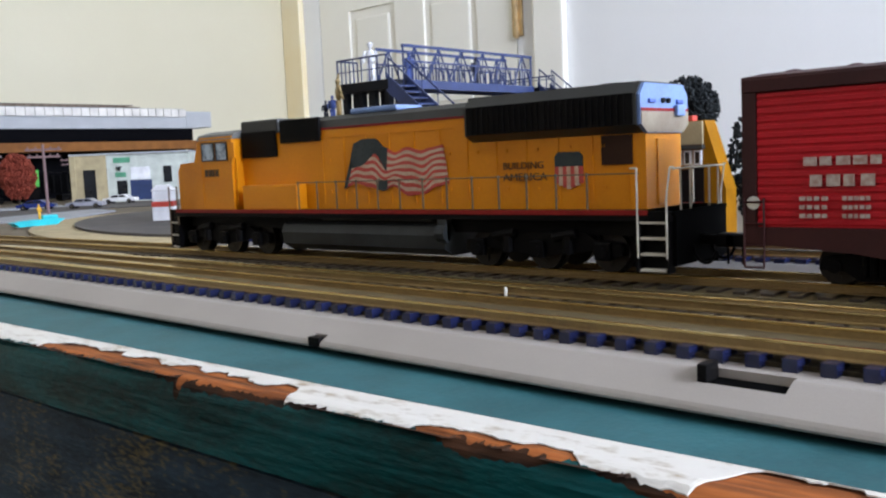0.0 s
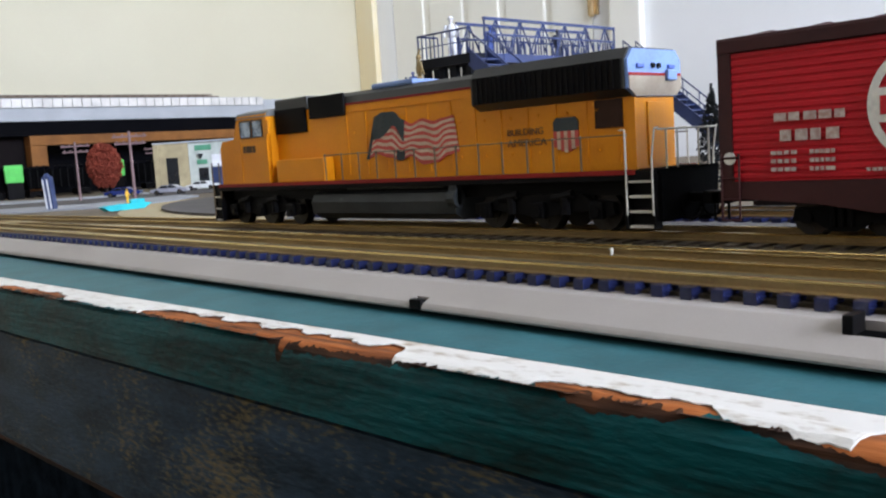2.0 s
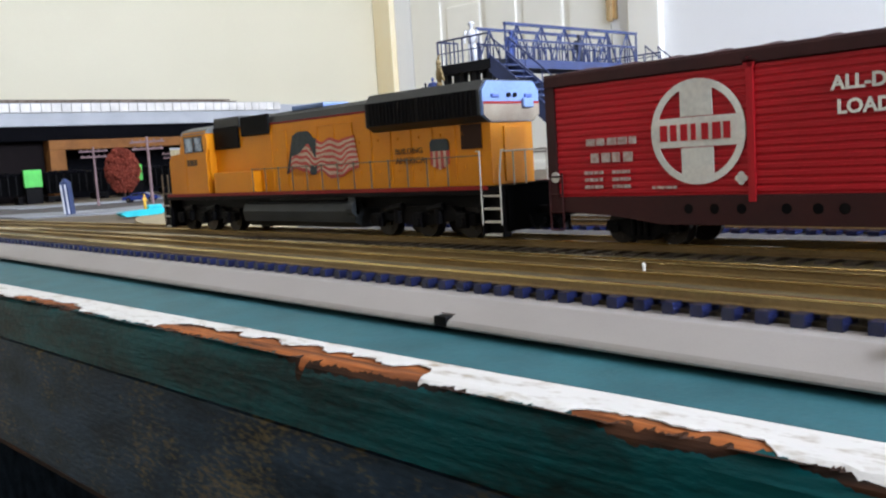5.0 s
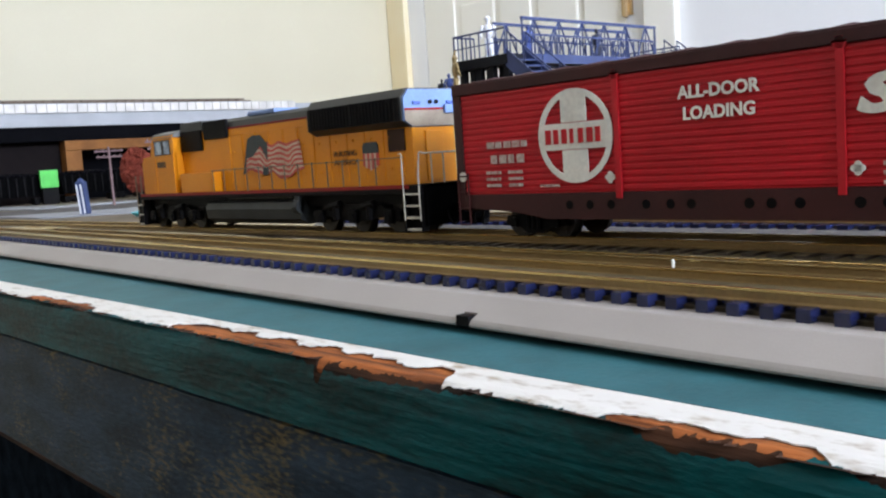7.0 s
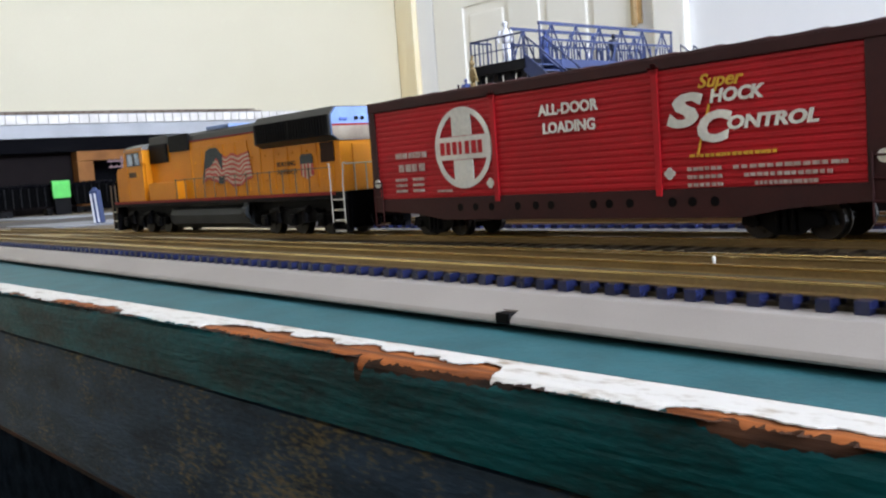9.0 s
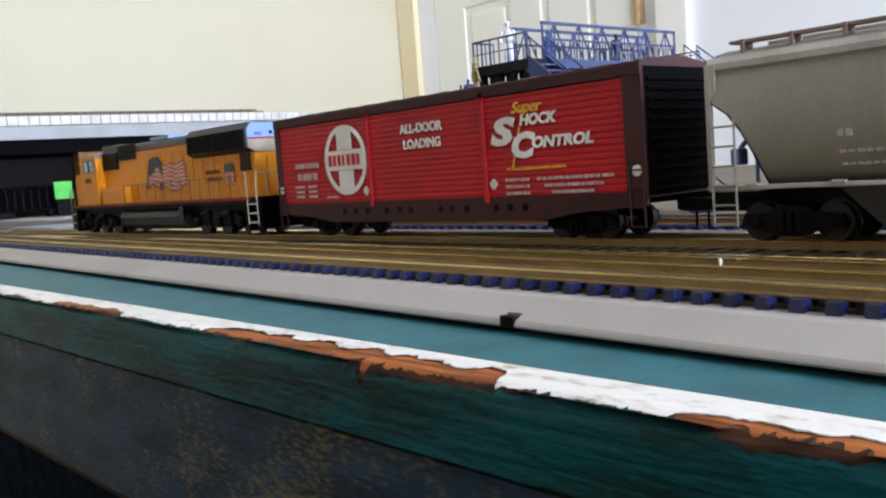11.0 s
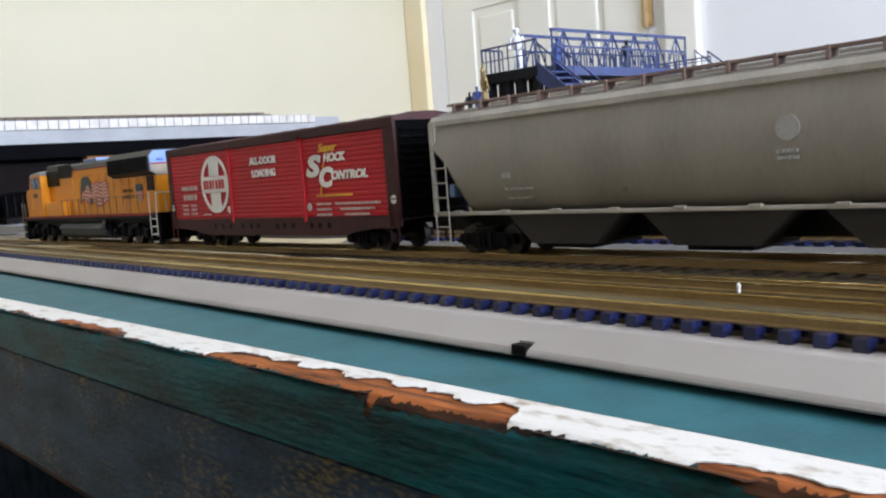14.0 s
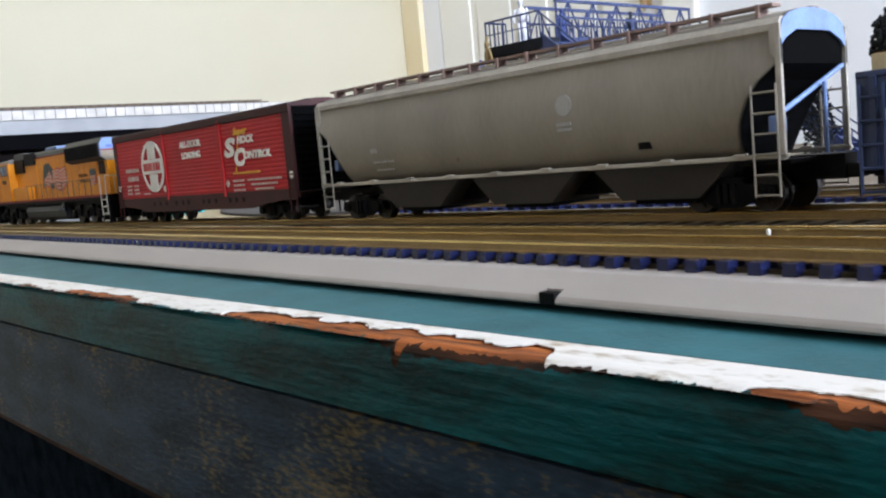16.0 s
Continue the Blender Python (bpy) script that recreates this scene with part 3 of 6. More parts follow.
def roadbed_slots():
    """A black block for the trench's shade, a dark tab and a black notch filler."""
    # black block stands in for the shade at the trench bottom
    part("trench_liner", box(B(), 0.0298, 0.0455, -0.0204, -0.0158, 0.0014, 0.0052), "end_black", NEAR, "black block painted in for shade in the slot")
    bm = B()
    box(bm, 0.0298, 0.0317, -0.0208, -0.0160, 0.0014, 0.0084, 0.0003)
    part("contact_tab", bm, "black", NEAR, "blue-black plastic tab")
    part("notch_plug", box(B(), -0.0740, -0.0696, -0.0262, -0.0234, 0.0011, 0.0036, 0.0003), "black", NEAR, "black block filling the dark notch")


roadbed_slots()


def throw_levers():
    t = thing("switch_lever", pose(-0.0300, -0.0445, 0.0062), "small white switch throw lever beside the track", "lever")
    part("stand", box(B(), -0.0012, 0.0012, -0.0016, 0.0016, 0, 0.0016, 0.0003), "steel", t)
    b = B()
    tube(b, (0, 0, 0.0015), (0, 0, 0.0036), 0.0004), ball(b, (0, 0, 0.0039), 0.0006, 0.0006, 0.0009, 1)
    part("lever", b, "ink_white", t)
    t = thing("switch_machine", pose(-0.046, -0.0535, 0.0062), "small steel switch machine between the rails", "switch")
    part("case", box(B(), -0.004, 0.004, -0.0025, 0.0025, 0, 0.0028, 0.0004), "steel", t)
    b = B()
    tube(b, (0.002, 0, 0.0026), (0.002, 0, 0.0042), 0.0006)
    part("pin", b, "steel", t)


throw_levers()


# ---- the train: things that run along the main track ----
WHEELS = []             # (wheelset, its x and height on its car, radius)


def wheelset(car, x, r, gauge=0.0074, name="wheelset"):
    """Two flanged wheels on an axle; turns about its own axle."""
    bm = B()
    for s in (-1, 1):
        tube(bm, (0, s * gauge, 0), (0, s * (gauge + 0.0026), 0), r, 20)
        tube(bm, (0, s * (gauge - 0.0007), 0), (0, s * gauge, 0), r + 0.0007, 20)
        tube(bm, (0, s * (gauge + 0.0026), 0), (0, s * (gauge + 0.0029), 0), r * 0.45, 10)
        for k in range(4):
            a = k * math.pi / 2
            box(bm, r * 0.62 * math.cos(a) - 0.0005, r * 0.62 * math.cos(a) + 0.0005, s * (gauge + 0.00265) - 0.0002, s * (gauge + 0.00265) + 0.0002, r * 0.62 * math.sin(a) - 0.0005, r * 0.62 * math.sin(a) + 0.0005)
    tube(bm, (0, -gauge, 0), (0, gauge, 0), 0.001, 8)
    ob = part(name, bm, "wheel", car, "dark steel wheels on an axle")
    ob.location = (x, 0, r)
    WHEELS.append((ob, x, r))
    return ob


def freight_truck(car, x, base, r):
    bm = B()
    h = base / 2
    for s in (-1, 1):
        y0, y1 = sorted((s * 0.0108, s * 0.0132))
        prism(bm, [(x - h - 0.004, r - 0.001), (x - h - 0.003, r + 0.0022), (x - h * 0.55, r + 0.0028), (x - h * 0.4, r + 0.0045), (x + h * 0.4, r + 0.0045), (x + h * 0.55, r + 0.0028), (x + h + 0.003, r + 0.0022), (x + h + 0.004, r - 0.001),
                   (x + h - 0.002, r - 0.0012), (x + h * 0.35, 0.0014), (x - h * 0.35, 0.0014), (x - h + 0.002, r - 0.0012)], "y", y0, y1)
        for k in (-1, 1):
            tube(bm, (x + k * h, s * 0.0128, r), (x + k * h, s * 0.0142, r), 0.0017, 10)
        for k in (-0.0022, 0, 0.0022):
            tube(bm, (x + k, s * 0.0136, 0.0028), (x + k, s * 0.0136, r + 0.003), 0.0009, 8)
    box(bm, x - 0.004, x + 0.004, -0.0115, 0.0115, r - 0.001, r + 0.0045)
    part("truck_frame", bm, "black", car, "black side frames with springs")
    for k in (-1, 1):
        wheelset(car, x + k * h, r)


def coupler(car, x, way, z=0.0095):
    bm = B()
    box(bm, x, x + way * 0.008, -0.0016, 0.0016, z - 0.0014, z + 0.0014, 0.0004)
    box(bm, x + way * 0.007, x + way * 0.0115, -0.0028, 0.0022, z - 0.0019, z + 0.0019, 0.0006)
    box(bm, x + way * 0.0105, x + way * 0.0125, -0.0028, -0.001, z - 0.0017, z + 0.0017, 0.0003)
    tube(bm, (x + way * 0.009, 0.001, z - 0.007), (x + way * 0.009, 0.001, z - 0.001), 0.0004, 6)
    part("coupler", bm, "black", car)


def bars(name, material, parent, x0, x1, y, z0, z1, gaps):
    """A line of writing too small to read, as plain blocks."""
    bm = B()
    x = x0
    rnd = random.Random(round(x0 * 1e5) + round(z0 * 1e5))
    while x < x1 - 0.0004:
        w = min((x1 - x0) / gaps * rnd.uniform(0.6, 0.85), x1 - x)
        if gaps <= 6 and z1 - z0 > 0.0015:
            part("letter_bar", box(B(), x, x + w, y - 0.00012, y + 0.0002, z0, z1), material, parent)
        else:
            box(bm, x, x + w, y - 0.00012, y + 0.0002, z0, z1)
        x += (x1 - x0) / gaps
    return part(name, bm, material, parent) if bm.verts else bm.free()


LC = -0.1155            # middle of the locomotive at the start


def locomotive():
    c = thing("diesel_locomotive", pose(LC, 0, RZ), "yellow and grey six-axle model diesel locomotive with a waving flag", "locomotive")
    u = lambda x: x - LC
    F, R = u(-0.2375), u(0.0070)
    deck = 0.0186
    # frame and sill
    b = B()
    box(b, F + 0.004, R - 0.001, -0.0172, 0.0172, deck - 0.0030, deck, 0.0003)
    box(b, F + 0.010, R - 0.010, -0.0120, 0.0120, deck - 0.0075, deck - 0.0030)
    part("underframe", b, "black", c)
    b = B()
    for s in (-1, 1):
        box(b, F + 0.006, R - 0.008, s * 0.01725 - 0.0002, s * 0.01725 + 0.0002, deck - 0.0012, deck + 0.0002)
    part("sill_stripe", b, "red_line", c, "dark red sill stripe")
    # long hood
    h0, h1 = u(-0.190), u(-0.0045)
    b = B()
    w, top = 0.0108, 0.0488
    prism(b, [(-w, deck), (w, deck), (w, top), (-w, top)], "x", h0, h1)
    part("hood", b, "yellow", c, "armour yellow hood with doors")
    b = B()
    for s in (-1, 1):
        y = s * (w + 0.00015)
        for x in np.arange(h0 + 0.050, h1 - 0.004, 0.0118):
            box(b, x, x + 0.0004, y - 0.0002, y + 0.0002, deck + 0.002, top - 0.0035)
        box(b, h0 + 0.045, h1, y - 0.0002, y + 0.0002, top - 0.0034, top - 0.0030)
        for x in np.arange(h0 + 0.0535, h1 - 0.01, 0.0118):
            for z in (deck + 0.006, deck + 0.018):
                box(b, x, x + 0.0012, y - 0.0004, y + 0.0004, z, z + 0.0010)
    part("door_edges", b, "yellow", c)
    b = B()
    for s in (-1, 1):
        box(b, u(-0.140), u(-0.064), s * (w + 0.0001) - 0.0002, s * (w + 0.0001) + 0.0002, top - 0.0004, top + 0.0004)
    part("roof_stripe", b, "red_line", c, "red stripe under the roof")
    b = B()
    prism(b, [(-w, top), (w, top), (w - 0.0012, 0.0520), (w - 0.0045, 0.0537), (-w + 0.0045, 0.0537), (-w + 0.0012, 0.0520)], "x", h0, h1)
    part("hood_roof", b, "loco_grey", c, "dark grey roof")
    # flared radiators
    r0, r1 = u(-0.0665), u(-0.0050)
    b = B()
    prof = [(-w - 0.0002, 0.0402), (-0.0150, 0.0424), (-0.0150, 0.0510), (-0.0122, 0.0545), (0.0122, 0.0545), (0.0150, 0.0510), (0.0150, 0.0424), (w + 0.0002, 0.0402)]
    prism(b, prof, "x", r0, r1)
    part("radiator_housing", b, "loco_grey", c, "flared dark grey radiator housing")
    for s in (-1, 1):
        rad = B()
        box(rad, r0 + 0.001, r1 - 0.001, s * 0.0151 - 0.0002, s * 0.0151 + 0.0002, 0.0424, 0.0512)
        for x in np.arange(r0 + 0.003, r1 - 0.002, 0.0021):
            box(rad, x, x + 0.0006, s * 0.0154 - 0.0003, s * 0.0154 + 0.0003, 0.0427, 0.0509)
        box(rad, (r0 + r1) / 2 - 0.0008, (r0 + r1) / 2 + 0.0008, s * 0.0154 - 0.0004, s * 0.0154 + 0.0004, 0.0424, 0.0512)
        part("radiator_grille", rad, "black", c, "black radiator grille")
    for x in (r0 + 0.012, r0 + 0.030, r0 + 0.048):
        b = B()
        tube(b, (x, 0, 0.0543), (x, 0, 0.0552), 0.0062, 20)
        part("roof_fan", b, "black", c)
    # blower and intake screens behind the cab
    for x0, x1, z0, z1 in ((u(-0.1885), u(-0.1665), 0.0395, 0.0500), (u(-0.1635), u(-0.1400), 0.0445, 0.0535)):
        for s in (-1, 1):
            b = B()
            y = s * (w + 0.0012)
            box(b, x0, x1, min(y, s * w), max(y, s * w), z0, z1, 0.0003)
            screen = part("intake_screen", b, "black", c, "black intake screen")
            for z in np.arange(z0 + 0.001, z1 - 0.0005, 0.0014):
                part("slat", box(B(), x0 + 0.001, x1 - 0.001, y - 0.0003, y + 0.0003, z, z + 0.0005), "black", screen)
    b = B()
    box(b, u(-0.128), u(-0.104), -0.0070, 0.0070, 0.0535, 0.0556, 0.0008)
    part("exhaust_hatch", b, "pale", c, "roof hatch with blue sheen painted in")
    b = B()
    box(b, h0 + 0.001, u(-0.165), -0.0115, 0.0115, 0.0486, 0.0545, 0.001)
    part("dynamic_brake_hatch", b, "loco_grey", c)
    # cab and nose
    k0, k1 = u(-0.2135), u(-0.1895)
    cab = part("cab", prism(B(), [(k0 - 0.0035, 0.0385), (k0, 0.0470), (k0 + 0.0015, 0.0490), (k1, 0.0490), (k1, deck), (k0 - 0.0035, deck)], "y", -0.0162, 0.0162), "yellow", c)
    b = B()
    prism(b, [(-0.0165, 0.0478), (0.0165, 0.0478), (0.0150, 0.0500), (0.0085, 0.0515), (-0.0085, 0.0515), (-0.0150, 0.0500)], "x", k0 - 0.0005, k1 + 0.0005)
    part("roof", b, "roof_light", cab, "grey arched cab roof")
    for s in (-1, 1):
        for a, e in ((k0 + 0.0035, k0 + 0.0115), (k0 + 0.0135, k0 + 0.0205)):
            part("side_window", box(B(), a, e, s * 0.0163 - 0.0002, s * 0.0163 + 0.0002, 0.0395, 0.0462, 0.0001), "window_pale", cab, "side window painted pale for the light through it")
            fr = B()
            for z in (0.0390, 0.0463):
                box(fr, a - 0.0005, e + 0.0005, s * 0.0164 - 0.0003, s * 0.0164 + 0.0003, z, z + 0.0005)
            for x in (a - 0.0005, e):
                box(fr, x, x + 0.0005, s * 0.0164 - 0.0003, s * 0.0164 + 0.0003, 0.0395, 0.0463)
            part("window_frame", fr, "loco_grey", cab)
    for s in (-1, 1):
        wdw = B()
        y0, y1 = sorted((s * 0.0012, s * 0.0148))
        prism(wdw, [(k0 - 0.0034, 0.0395), (k0 - 0.0005, 0.0465), (k0 - 0.0009, 0.0467), (k0 - 0.0038, 0.0397)], "y", y0, y1)
        part("windshield", wdw, "window_dark", cab, "dark sloping windshield")
    for s in (-1, 1):
        b = B()
        for x in (k0 + 0.0022, k1 - 0.0006):
            box(b, x, x + 0.0004, s * 0.0163 - 0.0002, s * 0.0163 + 0.0002, deck + 0.001, 0.0385)
        box(b, k0 + 0.0022, k1 - 0.0006, s * 0.0163 - 0.0002, s * 0.0163 + 0.0002, 0.0300, 0.0304)
        tube(b, (k1 + 0.0010, s * 0.0150, deck + 0.002), (k1 + 0.0010, s * 0.0150, 0.0400), 0.0004, 6)
        box(b, k1 - 0.001, k1 + 0.0030, s * 0.0168 - 0.0006, s * 0.0168 + 0.0006, 0.0400, 0.0462, 0.0003)
        part("cab_trim", b, "yellow", cab)
    n0 = u(-0.2330)
    b = B()
    prism(b, [(n0, deck), (n0, 0.0350), (n0 + 0.0022, 0.0385), (k0, 0.0395), (k0, deck)], "y", -0.0140, 0.0140)
    part("nose", b, "yellow", c, "wide yellow nose")
    b = B()
    box(b, n0 - 0.0004, n0 + 0.0002, -0.003, 0.003, 0.0310, 0.0335, 0.0002)
    part("headlight", b, "pale", c, "twin headlight housing")
    # walkway boxes
    for s in (-1, 1):
        y0, y1 = sorted((s * 0.0110, s * 0.0166))
        b = box(B(), u(-0.1835), u(-0.1500), y0, y1, deck, 0.0284, 0.0005)
        part("walkway_box", b, "yellow", c, "long yellow equipment box")
    # brown grille, lettering, shield and flag on the sides
    for s in (-1, 1):
        y = s * (w + 0.00035)
        part("side_grille", box(B(), u(-0.0185), u(-0.0085), y - 0.0002, y + 0.0002, 0.0315, 0.0400), "grille", c, "rusty brown grille")
    y = -(w + 0.0005)
    words("lettering", "BUILDING", 0.0031, "ink_black", c, side_text(u(-0.0545), y, 0.0312), stretch=1.12)
    words("lettering", "AMERICA", 0.0033, "ink_black", c, side_text(u(-0.0545), y, 0.0276), stretch=1.22)
    b = B()
    sx0, sx1 = u(-0.0348), u(-0.0250)
    prism(b, [(sx0, 0.0315), (sx0, 0.0345), (sx0 + 0.0012, 0.0358), (sx1 - 0.0012, 0.0358), (sx1, 0.0345), (sx1, 0.0315)], "y", y - 0.0001, y + 0.0004)
    part("emblem_top", b, "flag_blue", c, "navy top of a shield emblem")
    for i in range(7):
        a = sx0 + (sx1 - sx0) * i / 7
        low = 0.0248 + 0.0012 * abs(i - 3) ** 1.3 / 3
        part("emblem_stripe", box(B(), a, a + (sx1 - sx0) / 7, y - 0.0001, y + 0.0004, low, 0.0315), "flag_red" if i % 2 == 0 else "flag_white", c)
    flag(c, u, y)
    bars("road_number", "ink_black", c, k0 + 0.0045, k0 + 0.0145, -0.0164, 0.0325, 0.0355, 4)
    # handrails
    for s in (-1, 1):
        y = s * 0.0170
        px = list(np.arange(u(-0.1480), u(-0.0120), 0.01065))
        for x in px:
            b = B()
            tube(b, (x, y, deck), (x, y, 0.0292), 0.00032, 6)
            ball(b, (x, y, 0.0290), 0.0006, 0.0006, 0.0006, 1)
            part("stanchion", b, "rail_tan", c)
        b = B()
        tube(b, (px[0], y, 0.0290), (u(-0.0035), y, 0.0290), 0.0002, 6)
        part("handrail", b, "rail_tan", c)
    # rear platform, steps and white grab irons
    b = B()
    box(b, u(-0.0050), R, -0.0168, 0.0168, deck - 0.0012, deck, 0.0002)
    box(b, R - 0.0012, R, -0.0160, 0.0160, 0.0035, deck)
    part("rear_platform", b, "end_black", c)
    for s in (-1, 1):
        b = B()
        for z in (0.0018, 0.0062, 0.0106, 0.0150):
            box(b, u(-0.0035), u(0.0042), s * 0.0155 - 0.0016, s * 0.0155 + 0.0016, z, z + 0.0007)
        part("step_treads", b, "rail_white", c, "white-edged steps")
        b = B()
        for x in (u(-0.0045), u(0.0050)):
            box(b, x - 0.0004, x + 0.0004, s * 0.0155 - 0.0017, s * 0.0155 + 0.0017, 0.0015, deck)
        box(b, u(-0.0045), u(0.0050), s * 0.0140 - 0.0003, s * 0.0140 + 0.0003, 0.0015, deck)
        part("step_side", b, "black", c)
        b = B()
        for x, lean in ((u(-0.0040), -0.0), (u(0.0048), 0.0012)):
            tube(b, (x, s * 0.0174, 0.0055), (x, s * 0.0174, 0.0220), 0.00028, 6)
            tube(b, (x, s * 0.0174, 0.0220), (x + lean, s * 0.0174, 0.0304), 0.00028, 6)
            tube(b, (x + lean, s * 0.0174, 0.0304), (x + lean + (-0.0025 if lean == 0 else 0.0008), s * 0.0165, 0.0304), 0.00026, 6)
        part("grab_iron", b, "rail_white", c, "white grab irons by the steps")
        b = B()
        for z in (0.0018, 0.0070, 0.0125):
            box(b, F + 0.0004, F + 0.0055, s * 0.0150 - 0.0018, s * 0.0150 + 0.0018, z, z + 0.0007)
        part("step_treads", b, "rail_white", c, "white-edged steps")
        b = B()
        for x in (F, F + 0.006):
            box(b, x - 0.0003, x + 0.0003, s * 0.0150 - 0.0018, s * 0.0150 + 0.0018, 0.0015, deck)
        part("step_side", b, "black", c)
        b = B()
        tube(b, (F + 0.0002, s * 0.0168, 0.004), (F + 0.0002, s * 0.0168, 0.0290), 0.00042, 6)
        tube(b, (F + 0.0065, s * 0.0168, 0.012), (F + 0.0065, s * 0.0168, 0.0290), 0.00042, 6)
        part("grab_iron", b, "rail_tan", c)
    b = B()
    for yy in (-0.012, -0.006, 0.006, 0.012):
        tube(b, (R - 0.0006, yy, deck), (R - 0.0006, yy, 0.0300), 0.00028, 6)
    tube(b, (R - 0.0006, -0.0165, 0.0300), (R - 0.0006, 0.0165, 0.0300), 0.00028, 6)
    part("end_handrail", b, "rail_white", c)
    # rear hood end
    e = h1
    part("end_door", box(B(), e - 0.0001, e + 0.0005, -0.0045, 0.0045, deck + 0.001, 0.0385, 0.0002), "yellow", c)
    b = B()
    prism(b, [(-0.0108, 0.0400), (0.0108, 0.0400), (0.0145, 0.0425), (0.0145, 0.0508), (0.0118, 0.0540), (-0.0118, 0.0540), (-0.0145, 0.0508), (-0.0145, 0.0425)], "x", e - 0.0004, e + 0.0006)
    part("end_panel", b, "pale", c, "upper end panel with blue window light painted in")
    part("end_stripe", box(B(), e + 0.0006, e + 0.0009, -0.0143, 0.0143, 0.0462, 0.0470), "red_line", c)
    part("end_band", prism(B(), [(-0.0110, 0.0402), (0.0110, 0.0402), (0.0143, 0.0425), (0.0143, 0.0461), (-0.0143, 0.0461), (-0.0143, 0.0425)], "x", e + 0.0005, e + 0.0009), "end_cream", c, "cream lower end panel")
    part("end_light_box", box(B(), e + 0.0009, e + 0.0022, 0.0050, 0.0100, 0.0448, 0.0480, 0.0004), "pale", c)
    b = B()
    for yy in (-0.0016, 0.0016):
        tube(b, (e + 0.0006, yy, 0.0492), (e + 0.0014, yy, 0.0492), 0.0008, 12)
    part("rear_light", b, "black", c)
    b = B()
    for yy in (-0.0085, 0.0085):
        box(b, e + 0.0006, e + 0.0014, yy - 0.0018, yy + 0.0018, 0.0484, 0.0496, 0.0003)
    part("number_board", b, "fig_blue", c)
    # tank, pipes and trucks
    b = B()
    t0, t1 = u(-0.1610), u(-0.0770)
    prism(b, [(-0.0105, 0.0145), (-0.0145, 0.0130), (-0.0158, 0.0100), (-0.0150, 0.0055), (-0.0110, 0.0030), (0.0110, 0.0030), (0.0150, 0.0055), (0.0158, 0.0100), (0.0145, 0.0130), (0.0105, 0.0145)], "x", t0, t1)
    part("fuel_tank", b, "tank", c, "dark grey fuel tank", smooth=False)
    for s in (-1, 1):
        part("air_pipe", tube(B(), (u(-0.137), s * 0.0150, 0.0157), (u(-0.082), s * 0.0150, 0.0157), 0.0010, 8), "tank", c)
    for s in (-1, 1):
        b = B()
        tube(b, (u(-0.0785), s * 0.0155, 0.0110), (u(-0.0745), s * 0.0155, 0.0110), 0.0032, 12)
        box(b, u(-0.0785), u(-0.0745), s * 0.0155 - 0.0015, s * 0.0155 + 0.0015, 0.0080, 0.0160, 0.0006)
        part("air_filter", b, "tank", c, "grey filter canister")
    wr = 0.0061
    for mid, axles in ((u(-0.2010), (u(-0.2236), u(-0.2010), u(-0.1784))), (u(-0.0400), (u(-0.0630), u(-0.0400), u(-0.0170)))):
        b = B()
        for s in (-1, 1):
            y0, y1 = sorted((s * 0.0112, s * 0.0138))
            prism(b, [(mid - 0.0290, 0.0055), (mid - 0.0285, 0.0090), (mid - 0.0200, 0.0098), (mid - 0.0170, 0.0118), (mid + 0.0170, 0.0118), (mid + 0.0200, 0.0098), (mid + 0.0285, 0.0090), (mid + 0.0290, 0.0055), (mid + 0.0260, 0.0046), (mid + 0.0190, 0.0066), (mid + 0.0040, 0.0046), (mid - 0.0040, 0.0046), (mid - 0.0190, 0.0066), (mid - 0.0260, 0.0046)], "y", y0, y1)
            for a in axles:
                box(b, a - 0.0026, a + 0.0026, s * 0.0143 - 0.0010, s * 0.0143 + 0.0010, 0.0040, 0.0094, 0.0005)
                tube(b, (a, s * 0.0150, 0.0062), (a, s * 0.0158, 0.0062), 0.0016, 10)
            for a in (mid - 0.0112, mid + 0.0112):
                tube(b, (a, s * 0.0145, 0.0055), (a, s * 0.0145, 0.0108), 0.0017, 8)
                tube(b, (a - 0.005, s * 0.0146, 0.0105), (a + 0.003, s * 0.0146, 0.0118), 0.0015, 8)
        box(b, mid - 0.02, mid + 0.02, -0.0112, 0.0112, 0.0080, 0.0120)
        part("truck_frame", b, "black", c, "black three-axle truck frames")
        for a in axles:
            wheelset(c, a, wr)
    b = B()
    prism(b, [(F + 0.0045, 0.0016), (F + 0.0020, 0.0030), (F + 0.0020, deck), (F + 0.0060, deck), (F + 0.0060, 0.0016)], "y", -0.0165, 0.0165)
    part("pilot_plow", b, "black", c)
    coupler(c, R - 0.002, 1), coupler(c, F + 0.003, -1)
    # hoses at the rear
    b = B()
    for yy in (-0.006, 0.006):
        for i in range(8):
            a0, a1 = i / 8 * math.pi * 0.9, (i + 1) / 8 * math.pi * 0.9
            tube(b, (R + 0.0035 - 0.0035 * math.cos(a0), yy, 0.0085 - 0.0050 * math.sin(a0)), (R + 0.0035 - 0.0035 * math.cos(a1), yy, 0.0085 - 0.0050 * math.sin(a1)), 0.0005, 6)
    part("hose", b, "black", c)
    return c


